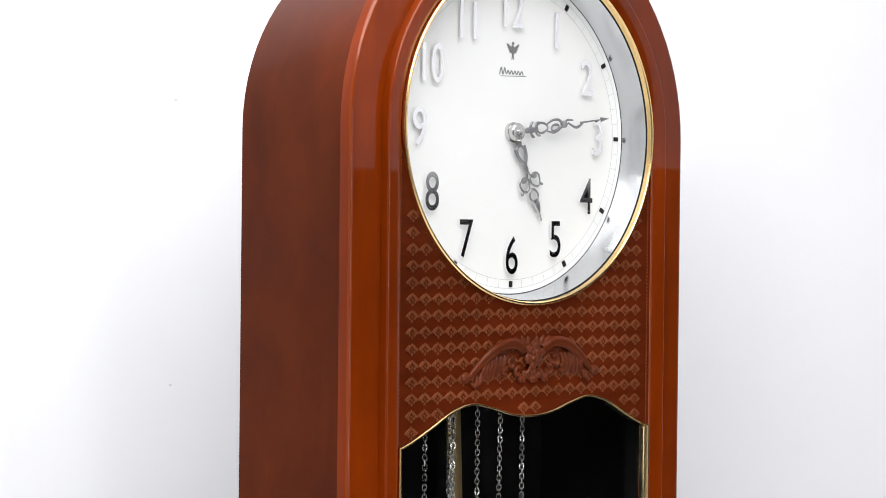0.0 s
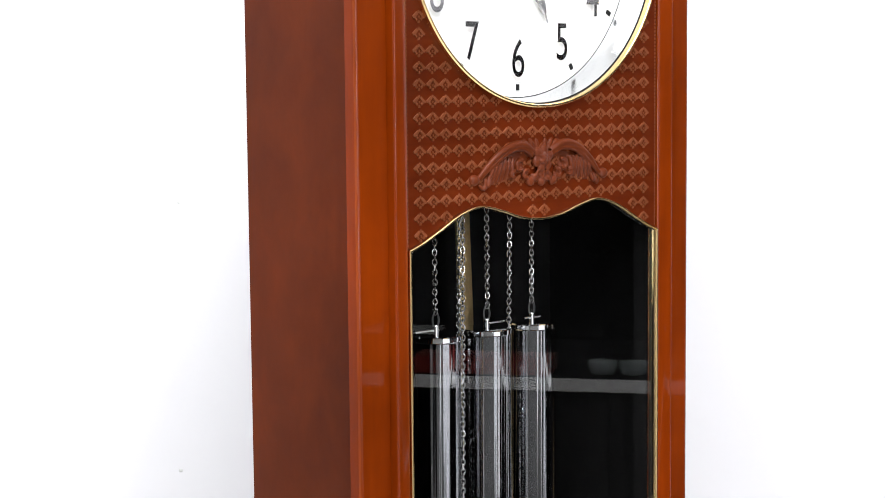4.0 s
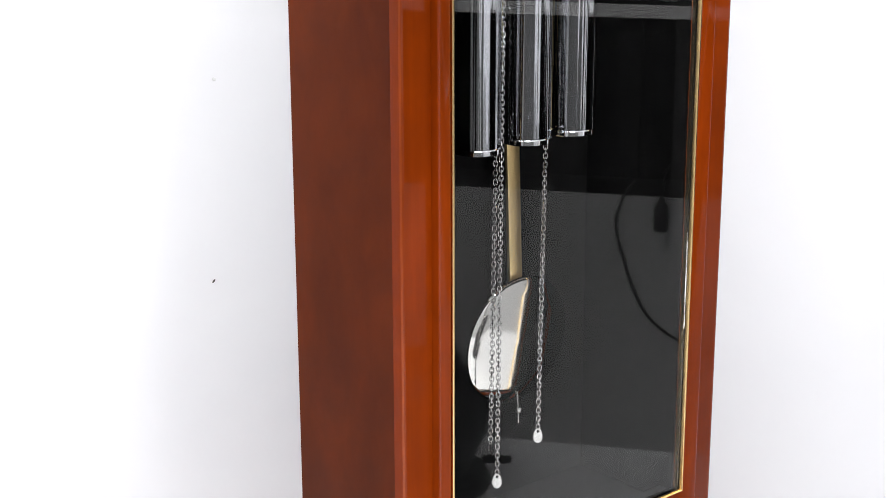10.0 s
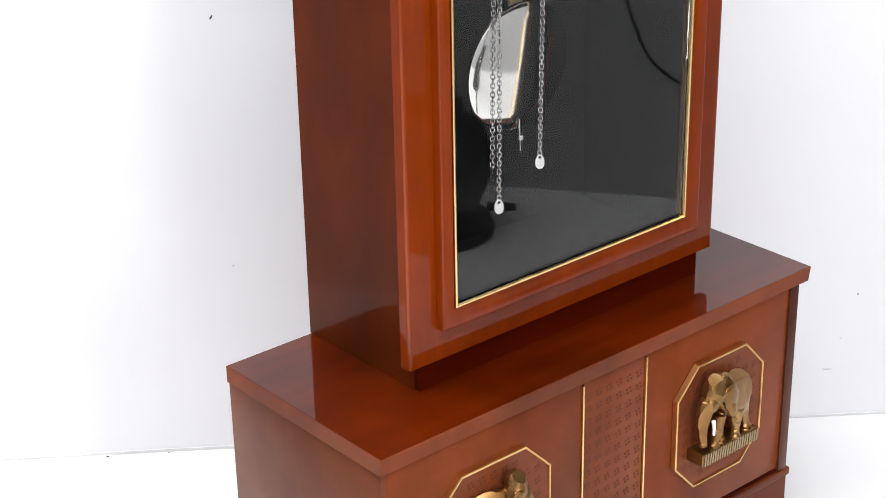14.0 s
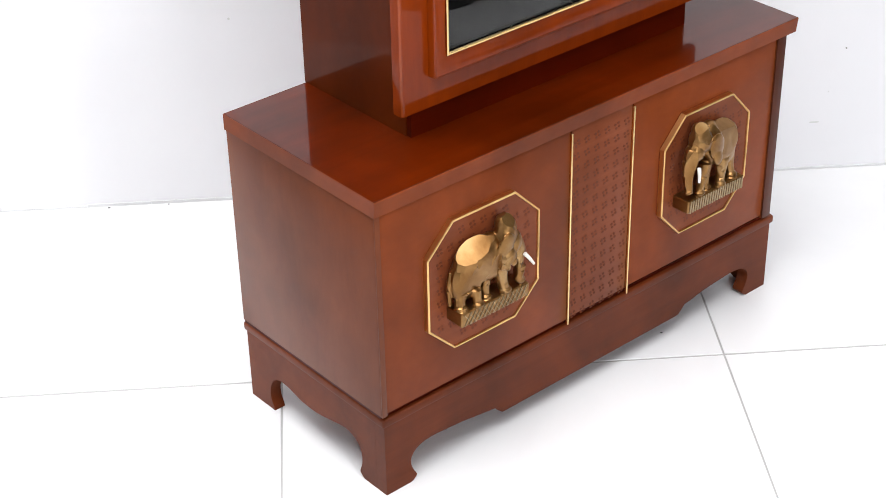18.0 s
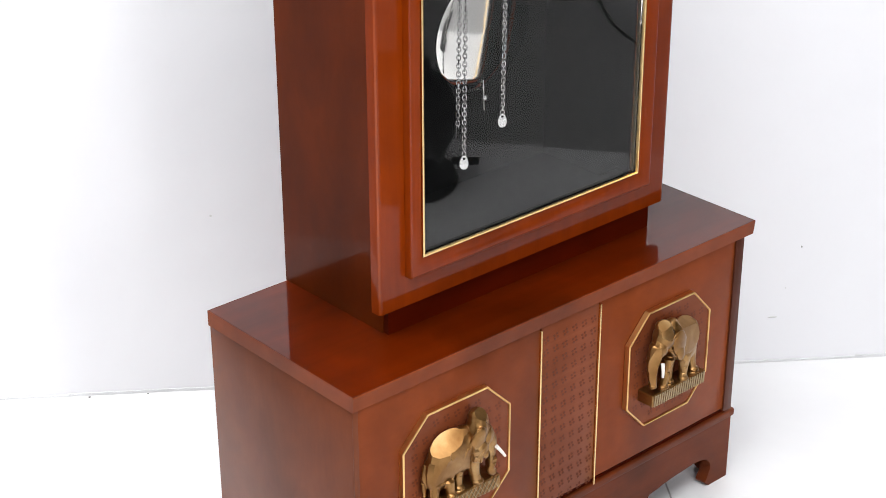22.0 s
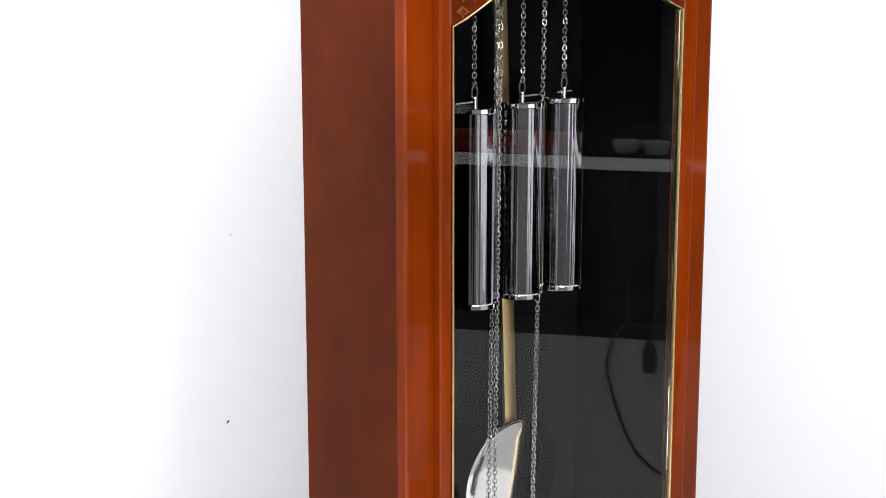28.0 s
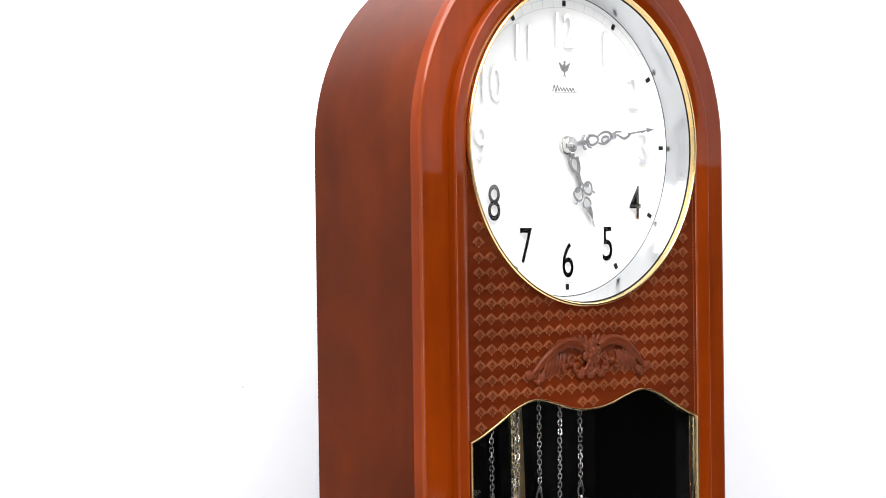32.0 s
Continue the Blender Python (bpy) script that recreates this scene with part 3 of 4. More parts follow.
stroke = smooth_line([(-0.020 + 0.0026 * i, 0.0368, 0.0655 + (0.0036 if i % 2 else -0.0016) * (1.5 if i < 4 else 0.8)) for i in range(15)], 4)
mark = tube(stroke, 0.00065, 5)
tube([(-0.018, 0.0368, 0.0615), (0.004, 0.0368, 0.0625), (0.021, 0.0368, 0.0632)], 0.00035, 5, bm=mark)
part("maker_stroke", mark, GREY_INK, dial)

# the two pointers, pierced and scrolled


def hand(name, degrees_up, y, loops, strokes, tip):
    """A flat pierced hand lying along x: closed loops, curved strokes and a tapering point."""
    bm = bmesh.new()
    for at, off, rx, rz, turn in loops:
        pts = []
        for k in range(20):
            t = 2 * math.pi * k / 20
            p = pose(at, 0, off, 0, -turn, 0) @ Vector((rx * math.cos(t), 0, rz * math.sin(t) * (1 - 0.25 * math.cos(t))))
            pts.append(p)
        tube(pts, 0.0014, 6, True, bm, 0.6)
    for line, w in strokes:
        pts = smooth_line([(x, 0, z) for x, z in line], 5)
        tube(pts, [w * (0.75 + 0.55 * math.sin(math.pi * i / (len(pts) - 1))) for i in range(len(pts))], 6, bm=bm)
    x0, x1, w, head = tip
    tube([(x0, 0, 0), ((x0 + x1) / 2, 0, 0), (x1 - head, 0, 0)], [w, w * 0.7, w * 0.45], 6, bm=bm)
    if head:
        bar(bm, (x1 - head, 0), (x1, 0), 0.0030, 0.0002, 0.0005, -0.0005)
    lathe([(0, 0.001), (0.0075, 0.001), (0.0075, -0.001), (0, -0.001)], 24, "y", bm)
    ob = part(name, bm, HAND, dial, "pierced scrollwork metal hand")
    ob.matrix_basis = pose(0, y, 0, 0, -degrees_up, 0)


both = [1, -1]
hand("hour_hand", -66.5, 0.0315,
     [(0.027, 0, 0.0105, 0.0056, 0), (0.0600, 0.0088, 0.0078, 0.0072, 10), (0.0600, -0.0088, 0.0078, 0.0072, -10), (0.0745, 0, 0.0066, 0.0062, 180)],
     [([(0.0075, 0), (0.0165, 0)], 0.0028)] + [([(0.018, s * 0.008), (0.030, s * 0.0052), (0.042, s * -0.0008), (0.054, s * 0.0035)], 0.0018) for s in both]
     + [([(0.0525, s * 0.0085), (0.0575, s * 0.0085)], 0.0026) for s in both] + [([(0.066, s * 0.0145), (0.069, s * 0.0175)], 0.0014) for s in both]
     + [([(0.080, s * 0.0035), (0.088, s * 0.0018), (0.096, 0.0)], 0.0018) for s in both],
     (0.088, 0.106, 0.0018, 0.0))
hand("minute_hand", 8.9, 0.0270,
     [(0.038, 0.0008, 0.0085, 0.0056, 0), (0.0585, -0.0012, 0.0062, 0.0034, 12)],
     [([(0.0075, 0), (0.0300, 0)], 0.0026)] + [([(0.019, s * 0.002), (0.0215, s * 0.0070), (0.0245, s * 0.0085)], 0.0013) for s in both] + [([(0.027, s * 0.002), (0.0295, s * 0.0062), (0.034, s * 0.0078)], 0.0012) for s in both]
     + [([(0.046, 0.004), (0.056, 0.0075), (0.066, 0.0066), (0.072, 0.001), (0.079, 0.0052), (0.088, 0.0042)], 0.0013), ([(0.046, -0.004), (0.056, -0.0062), (0.066, -0.0030), (0.073, 0.0015)], 0.0013), ([(0.070, 0.003), (0.076, -0.001)], 0.0034), ([(0.080, 0.002), (0.091, -0.0042), (0.099, -0.003), (0.105, 0.0)], 0.0013)],
     (0.100, 0.147, 0.0012, 0.013))
part("hand_arbor", lathe([(0, 0.037), (0.0112, 0.037), (0.0112, 0.0330), (0.0098, 0.0325), (0.0098, 0.0262), (0.0085, 0.0250), (0.0036, 0.0248), (0.0032, 0.0222), (0, 0.0220)], 24, "y"), STEEL, dial)

# the carved applique under the dial
app = bmesh.new()
for s in (-1, 1):
    # the broad smooth shoulder of the wing over a thin backing
    for drop, fat in ((0.0, 1.0), (-0.0045, 0.8)):
        line = smooth_line([(s * 0.014, -0.0025, 0.012 + drop), (s * 0.030, -0.0046, 0.0200 + drop), (s * 0.050, -0.0050, 0.0175 + drop), (s * 0.072, -0.0036, 0.0050 + drop * 1.2), (s * 0.093, -0.0010, -0.0150 + drop * 0.4)], 7)
        n = len(line)
        tube(line, [0.0050 * fat * (0.6 + 0.5 * math.sin(math.pi * (0.12 + 0.75 * i / n))) * (1 - 0.45 * i / n) for i in range(n)], 10, bm=app)
    ball((s * 0.050, 0.0002, -0.004), (0.036, 0.0024, 0.0125), (0, s * 24, 0), bm=app)
    # feathers fanned under it
    for k in range(8):
        x = 0.083 - 0.0058 * k
        z = 0.0105 - 0.0031 * (7 - k) * (7 - k) * 0.09 - 0.0006 * k - 0.012 * (k < 2)
        line = smooth_line([(s * x, -0.0022, z), (s * (x + 0.0028), -0.0032, z - 0.010), (s * (x + 0.0085 - 0.0006 * k), -0.0006, -0.0215 + 0.0006 * k)], 6)
        n = len(line)
        tube(line, [0.0026 * (0.75 + 0.35 * math.sin(math.pi * i / n)) * (1 - 0.5 * (i / n) ** 3) for i in range(n)], 7, bm=app)
    # acanthus curls beside the rosette
    for cx, cz, r in ((0.033, -0.004, 0.0078), (0.024, -0.0135, 0.0062), (0.043, -0.013, 0.0048)):
        curl = [(s * (cx + r * (1 - 0.09 * k) * math.cos(2.2 - 0.62 * k)), -0.0030 - 0.0002 * k, cz + r * (1 - 0.09 * k) * math.sin(2.2 - 0.62 * k)) for k in range(9)]
        tube(curl, [0.0027 - 0.0001 * k for k in range(9)], 7, bm=app)
        ball((s * cx, -0.0008, cz), (r * 0.9, 0.0030, r * 0.9), bm=app, u=10, v=6)
    ball((s * 0.0985, -0.0012, -0.0160), (0.0070, 0.0046, 0.0060), bm=app)
    for x, z, turn in ((0.006, 0.0185, 10), (0.014, 0.0195, 26), (0.022, 0.0200, 46), (0.031, 0.0195, 66)):
        ball((s * x, -0.0012, z), (0.0034, 0.0026, 0.0078), (0, s * turn, 0), bm=app, u=10, v=6)
for k in range(6):
    a = 2 * math.pi * k / 6 + 0.3
    ball((0.0090 * math.cos(a), -0.0046, 0.004 + 0.0090 * math.sin(a)), (0.0070, 0.0036, 0.0060), (0, -math.degrees(a), 0), bm=app, u=10, v=6)
for k in range(5):
    a = 2 * math.pi * k / 5
    ball((0.0042 * math.cos(a), -0.0076, 0.004 + 0.0042 * math.sin(a)), (0.0036, 0.0026, 0.0030), (0, -math.degrees(a), 0), bm=app, u=8, v=6)
ball((0, -0.0092, 0.004), (0.0026, 0.0022, 0.0026), bm=app, u=8, v=6)
for x, z, w, turn in ((0, -0.0125, 0.007, 0), (-0.010, -0.0165, 0.0075, 24), (0.010, -0.0165, 0.0075, -24), (0, -0.0215, 0.006, 0), (-0.018, -0.0205, 0.0065, 35), (0.018, -0.0205, 0.0065, -35)):
    ball((x, -0.0022, z), (w, 0.0036, 0.0046), (0, turn, 0), bm=app, u=10, v=6)
for f in (-1, 0, 1):
    tube([(f * 0.006, -0.0048, -0.008), (f * 0.011, -0.0052, -0.0145), (f * 0.013, -0.0030, -0.0215)], [0.0016, 0.0022, 0.0012], 6, bm=app)
applique = part("carved_applique", app, WOOD_APPLIQUE, clock, "winged carved wooden ornament with a rosette")
applique.location = (0.001, 0.0035, 1.412)
blend = applique.modifiers.new("blend", "REMESH")
blend.mode, blend.voxel_size, blend.use_smooth_shade = "VOXEL", 0.0007, True

# ---- weights, chains and pendulum ----
Y_W = 0.082


def clock_weight(x, pin):
    """A slightly dented mirror tube between two caps, with a post and a hook."""
    weight = empty("clock_weight", pose(x, Y_W, 0.980), "polished chrome cylinder weight with a cross pin hanging on a chain", "clock weight", "weights of the clock")
    facets, turn = [], 0.0
    while turn < 2 * math.pi - 0.04:
        r = 0.0272 + random.uniform(-0.00021, 0.00021)
        skew = random.uniform(-0.0001, 0.0001)
        facets.append([(r * math.cos(turn), r * math.sin(turn), 0.005), ((r + skew) * math.cos(turn + 0.02), (r + skew) * math.sin(turn + 0.02), 0.238)])
        turn += random.choice((0.03, 0.045, 0.06, 0.085))
    part("shell", grid(facets, close_u=True), TUBE, weight, "streaked mirror-bright tube", smooth=False)
    for z, n in ((0.0, "bottom_cap"), (0.2355, "top_cap")):
        cap = part(n, lathe([(0, 0), (0.0276, 0), (0.0287, 0.0012), (0.0287, 0.0060), (0.0276, 0.0072), (0, 0.0072)], 40), CHROME, weight)
        cap.location = (0, 0, z)
    part("post", lathe([(0, 0.2427), (0.0034, 0.2427), (0.0034, 0.2515), (0.0026, 0.2530), (0, 0.2532)], 16), CHROME, weight)
    part("cross_pin", rod((pin[0], 0, 0.2475), (pin[1], 0, 0.2475), 0.0013), STEEL, weight)
    hook = tube(smooth_line([(0.0, 0, 0.249), (0.0040, 0, 0.255), (0.0040, 0, 0.262), (0.0, 0, 0.2685), (-0.0040, 0, 0.262), (-0.0040, 0, 0.255), (-0.0015, 0, 0.251)], 6), 0.0011, 7)
    part("hook", hook, DARK_STEEL, weight, "blackened wire hook")


for x, pin in ((-0.0842, (-0.030, 0.004)), (-0.0075, (-0.004, 0.028)), (0.0637, (-0.012, 0.013))):
    clock_weight(x, pin)

LINK = None
PITCH = 0.0054


def chain(points, label, tag=False, tag_turn=-35):
    """A chain of oval links from the top point to the lowest one."""
    global LINK
    a, b = Vector(points[0]), Vector(points[1])
    thing = empty("weight_chain", Matrix.Translation(a), label, "chain", "chains of the clock")
    if LINK is None:
        oval = [(0.0024 * math.cos(t), 0, 0.0040 * math.sin(t)) for t in [2 * math.pi * k / 12 for k in range(12)]]
        bm = tube(oval, 0.00074, 6, True)
        LINK = part("link", bm, STEEL, thing).data
        bpy.data.objects.remove(thing.children[0])
    n = round((a - b).length / PITCH)
    for k in range(n):
        ob = new("link", LINK)
        ob.parent = thing
        p = (b - a) * ((k + 0.5) / n)
        ob.matrix_basis = pose(p.x, p.y, p.z, random.uniform(-3, 3), random.uniform(-3, 3), 49 + (90 if k % 2 else 0) + random.uniform(-10, 10))
    if tag:
        d = b - a
        outline = [(0.0048 * math.sin(t) * (1 + 0.32 * (0.5 - 0.5 * math.cos(t))) , 0.0095 * math.cos(t)) for t in [2 * math.pi * k / 22 for k in range(22)]]
        hole = [(0.0017 * math.sin(t), 0.0055 + 0.0022 * math.cos(t)) for t in [2 * math.pi * k / 12 for k in range(12)]]
        ob = part("end_tag", plate([outline, hole], -0.0007, 0.0007), STEEL, thing, "flat pear-shaped metal pull tag")
        ob.matrix_basis = pose(d.x, d.y, d.z - 0.0085, 0, 0, tag_turn)
    return thing


for x in (-0.0848, -0.0065, 0.0637):
    chain([(x, Y_W, 1.42), (x, Y_W, 1.2455)], "short nickel chain holding a weight")
chain([(-0.0495, 0.074, 1.42), (-0.0570, 0.074, 0.586)], "long nickel chain ending in a pull tag", True)
chain([(-0.0395, 0.090, 1.42), (-0.0530, 0.090, 0.622)], "long nickel chain behind another, ending in a pull tag", True, 28)
chain([(0.0285, 0.080, 1.42), (0.0148, 0.080, 0.622)], "long nickel chain hanging alone, ending in a pull tag", True)

Y_P, SWING, PIVOT = 0.150, 2.35, 1.70
pendulum = empty("pendulum", pose(0.003, Y_P, PIVOT, 0, -SWING, 0), "pendulum with flat brass rod and polished round bob", "pendulum")
part("rod", box(-0.0100, 0.0100, -0.0025, 0.0025, -0.93, 0.0, 0.0008), BRASS, pendulum, "flat pale brass rod")
bob = lathe([(0, -0.0050), (0.03, -0.00485), (0.06, -0.0044), (0.0790, -0.0039), (0.0816, -0.0030), (0.0828, -0.0008), (0.0816, 0.0016), (0, 0.003)], 96, "y")
bob = part("bob", bob, MIRROR_DISC, pendulum, "mirror-polished round bob")
bob.matrix_basis = pose(0, 0, -0.991, 4.3, 0, 0)
nut = rod((0, 0, -1.060), (0, 0, -1.102), 0.0011, 0.0011, 8)
lathe([(0, -1.080), (0.0052, -1.080), (0.0060, -1.083), (0.0052, -1.087), (0, -1.087)], 16, "z", nut)
part("rating_nut", nut, STEEL, pendulum)

# ---- the low cabinet under the clock ----
CW, TOP = 0.3595, 0.418
cabinet = empty("base_cabinet", pose(0, 0, 0), "low red-brown wooden cabinet base with bracket feet and gilt elephant plaques", "cabinet")
edge = plate([[(-0.0719, TOP - 0.0006), (-0.0725, TOP - 0.0014), (-0.0700, 0.3966), (0.2165, 0.3966), (0.2165, TOP - 0.0006)]], -CW, CW, "x")
board = part("top_board", edge, WOOD_BASE, cabinet, smooth=False)
part("veneer", box(-CW + 0.0007, CW - 0.0007, -0.0716, 0.2158, TOP - 0.0020, TOP), WOOD_TOP, board, "glossy red-brown varnished veneer")
for x0, x1 in ((-0.3575, -0.3500), (0.3265, 0.3435)):
    part("side_panel", box(x0, x1, -0.0660, 0.216, 0.1200, 0.3965, 0.0008), WOOD_BASE_UP, cabinet)
    part("edge_strip", box(x0, x1, -0.0684, -0.0661, 0.1200, 0.3964, 0.0007), WOOD_EDGE if x0 > 0 else WOOD_BASE_UP, cabinet, "darker front edge of the side panel")
part("back_panel", box(-0.3374, 0.3264, 0.206, 0.216, 0.1200, 0.3965), WOOD_BASE, cabinet)
part("front_panel", box(-0.3498, -0.0555, -0.0679, -0.044, 0.1240, 0.3964, 0.0003), WOOD_BASE, cabinet, "plain panel carrying an octagonal plaque")
part("front_panel", box(0.0555, 0.3252, -0.0662, -0.044, 0.1248, 0.3964, 0.0006), WOOD_BASE, cabinet, "plain panel carrying an octagonal plaque")
strip = part("centre_panel", box(-0.0520, 0.0520, -0.0674, -0.044, 0.1248, 0.3964, 0.0006), WOOD_CARVED, cabinet, "narrow panel stamped with dark quatrefoils")
for s in (-1, 1):
    part("gold_bead", box(s * 0.0538 - 0.0014, s * 0.0538 + 0.0014, -0.0705, -0.0650, 0.1162, 0.3925, 0.0008), GOLD, cabinet, "slim gold bead")


def quatrefoils(cells, y, s=0.0024):
    bm = bmesh.new()
    for x, z in cells:
        for k in range(4):
            a = math.pi / 4 + 0.3 + math.pi / 2 * k
            px, pz = x + 0.0038 * math.cos(a), z + 0.0038 * math.sin(a)
            ring_pts = [bm.verts.new((px + s * 0.9 * math.cos(t), y, pz + s * 0.9 * math.sin(t))) for t in [2 * math.pi * i / 7 for i in range(7)]]
            low = [bm.verts.new((v.co.x, y + 0.0014, v.co.z)) for v in ring_pts]
            bm.faces.new(ring_pts)
            for i in range(7):
                bm.faces.new((ring_pts[i], ring_pts[(i + 1) % 7], low[(i + 1) % 7], low[i]))
    return bm


cells = [(-0.0430 + 0.0172 * i, 0.1265 + 0.0177 * j) for j in range(15) for i in range(6)]
tagged(part("stamped_pattern", quatrefoils(cells, -0.0677, 0.0022), WOOD_INLAY, strip, "small dark stamped quatrefoils", smooth=False), kind="stuff")

# Shadow line over the moulding, put in as a strip of dark wood.
part("shadow_groove", box(-0.3562, 0.3422, -0.0625, 0.2150, 0.1157, 0.1199), WOOD_SHADED, cabinet, "recessed line above the base moulding, coloured dark as its shadow")
part("ledge", box(-0.3575, 0.3535, -0.0682, 0.2180, 0.1035, 0.1156, 0.0026, 3), WOOD_APRON, cabinet, "narrow projecting base moulding")
half = [(0.3545, 0.0), (0.3150, 0.0)]
half += [tuple(p) for p in smooth_line([(0.3105, 0.0025), (0.3065, 0.0080), (0.3120, 0.0190), (0.3155, 0.0320), (0.3110, 0.0430), (0.3000, 0.0505), (0.2800, 0.0535), (0.2580, 0.0522), (0.2300, 0.0500), (0.2050, 0.0465), (0.1760, 0.0425)], 4)]
half += [(0.1725, 0.0385), (0.1635, 0.0305), (0.1560, 0.0305)]
front = [(x - 0.0065 * (x > 0.2), z) for x, z in half] + [(-x, z) for x, z in half[::-1]] + [(-0.3545, 0.1035), (0.3480, 0.1035)]
part("front_apron", plate([front], -0.0660, -0.0480), WOOD_APRON, cabinet, "shaped front apron ending in bracket feet", smooth=False)
side = [(-0.0478, 0.0), (-0.0230, 0.0)]
side += [tuple(p) for p in smooth_line([(-0.0180, 0.0030), (-0.0145, 0.0085), (-0.0190, 0.0220), (-0.0190, 0.0370), (-0.0120, 0.0510), (0.0050, 0.0590), (0.0250, 0.0580), (0.0480, 0.0530), (0.0750, 0.0490), (0.1050, 0.0505), (0.1280, 0.0560), (0.1490, 0.0565), (0.1630, 0.0485), (0.1705, 0.0340), (0.1715, 0.0170), (0.1665, 0.0060)], 4)]
side += [(0.1650, 0.0), (0.2150, 0.0), (0.2150, 0.1035), (-0.0478, 0.1035)]
for s in (-1, 1):
    part("side_apron", plate([side], -0.3545 if s < 0 else 0.3480, -0.3385 if s < 0 else 0.3320, "x"), WOOD_APRON, cabinet, "shaped side apron ending in bracket feet", smooth=False)
part("bottom_board", box(-0.3380, 0.3380, -0.0475, 0.205, 0.088, 0.1033), WOOD_BASE, cabinet)


def octagon(a, b, c):
    return [(a, b - c), (a - c, b), (-a + c, b), (-a, b - c), (-a, -b + c), (-a + c, -b), (a - c, -b), (a, -b + c)]


OCT = octagon(0.0890, 0.0890, 0.0395)
plaque = empty("octagonal_plaque", pose(-0.2005, -0.0662, 0.2640), "octagonal wooden plaque with gold rim on the cabinet front", "plaque", "plaques of the cabinet")
board = part("board", plate([octagon(0.0884, 0.0884, 0.0392)], -0.0074, -0.0002), WOOD_CARVED, plaque, smooth=False)
rim = part("rim", frame_strip(OCT[::-1], (0, 0), 0.0029, -0.0098, -0.0012), RIM_GOLD, plaque, "polished gold rim", smooth=False)
inside = [(0.0172 * i, 0.0177 * j) for j in range(-4, 5) for i in range(-4, 5) if abs(0.0172 * i) + abs(0.0177 * j) < 0.122]
tagged(part("stamped_pattern", quatrefoils(inside, -0.0077, 0.0022), WOOD_INLAY, plaque, "small dark stamped quatrefoils", smooth=False), kind="stuff")
copy_thing(plaque, pose(0.1890, -0.0662, 0.2620) @ Matrix.Diagonal((0.925, 1, 0.99, 1)))


def solid(bm, kind):
    """The mesh run through one modifier: a blend into one skin, or a cut into fewer faces."""
    rough = finish("elephant_figure", bm, [ANTIQUE])
    mod = rough.modifiers.new("shape", kind)
    if kind == "REMESH":
        mod.mode, mod.voxel_size = "VOXEL", 0.0012
    else:
        mod.ratio = 0.07
    bpy.context.view_layer.update()
    me = bpy.data.meshes.new_from_object(rough.evaluated_get(bpy.context.evaluated_depsgraph_get()))
    bpy.data.objects.remove(rough)
    bm = bmesh.new()
    bm.from_mesh(me)
    bpy.data.meshes.remove(me)
    return bm


def elephant(label, at, body, trunk, legs, tail, base, cuts, tusk, crossed):
    """A chiselled gilt elephant in high relief on a scored plinth: rounded masses blended and cut into facets. One mesh."""
    bm = bmesh.new()
    for centre, radii, turn in body:
        ball(centre, radii, turn, bm)
    line = smooth_line(trunk, 6)
    tube([p[:3] for p in line], [float(p[3]) for p in line], 10, bm=bm)
    for x0, y0, z0, x1, y1, z1, fat in legs:
        mx, my, mz = (x0 + x1) / 2, (y0 + y1) / 2, z0 * 0.4 + z1 * 0.6
        tube([(x0, y0, z0), (mx, my, mz), (x1, y1, z1)], [fat * 1.35, fat * 0.92, fat * 0.85], 10, bm=bm)
        ball((x1, y1 - 0.002, z1), (fat * 1.12, fat * 1.0, 0.0040), bm=bm)
    tube(smooth_line(tail, 5), 0.0030, 7, bm=bm)
    x0, x1, z0, z1, front = base
    box(x0, x1, front, 0.002, z0, z1, 0.0012, 1, bm)
    bm = solid(bm, "REMESH")
    # small strokes of the chisel
    bm.normal_update()
    bm.verts.ensure_lookup_table()
    for _ in range(90):
        seat = bm.verts[random.randrange(len(bm.verts))]
        if seat.co.y > -0.010 or seat.co.z < z1 + 0.004:
            continue
        normal = (seat.normal + Vector((random.uniform(-0.35, 0.35), random.uniform(-0.2, 0.2), random.uniform(-0.35, 0.35)))).normalized()
        near = [v for v in bm.verts if (v.co - seat.co).length < 0.010]
        reach = max(v.co.dot(normal) for v in near) - 0.0016
        for v in near:
            v.co -= normal * max(0.0, v.co.dot(normal) - reach)
    for normal, depth, xa, xb, za, zb in cuts:
        normal = Vector(normal).normalized()
        near = [v for v in bm.verts if xa < v.co.x < xb and za < v.co.z < zb]
        reach = max(v.co.dot(normal) for v in near) - depth
        for v in near:
            v.co -= normal * max(0.0, v.co.dot(normal) - reach)
    bm = solid(bm, "DECIMATE")
    for f in bm.faces:
        f.smooth, f.material_index = True, 0
    own = bmesh.new()
    n, lean = (13, 0.011) if crossed else (22, 0.002)
    for k in range(n):
        x = x0 + 0.004 + (x1 - x0 - 0.008 - lean) * k / (n - 1)
        tube([(x, front - 0.0006, z0 + 0.001), (x + lean, front - 0.0004, z1 - 0.001)], 0.0005 if crossed else 0.0012, 5, bm=own)
        if crossed:
            tube([(x + lean, front - 0.0006, z0 + 0.001), (x, front - 0.0004, z1 - 0.001)], 0.0005, 5, bm=own)
    for f in own.faces:
        f.material_index = 1
    merge(bm, own)
    own = tube(smooth_line(tusk, 4), [0.0027 - 0.00012 * i for i in range(9)], 8)
    for f in own.faces:
        f.material_index, f.smooth = 2, True
    merge(bm, own)
    ob = finish("elephant_figure", bm, [ANTIQUE, WORN_GOLD, IVORY], None, "", True)
    ob.data.set_sharp_from_angle(angle=radians(17))
    ob.matrix_world = pose(*at)
    return tagged(ob, label, "figurine", "elephants on the plaques")


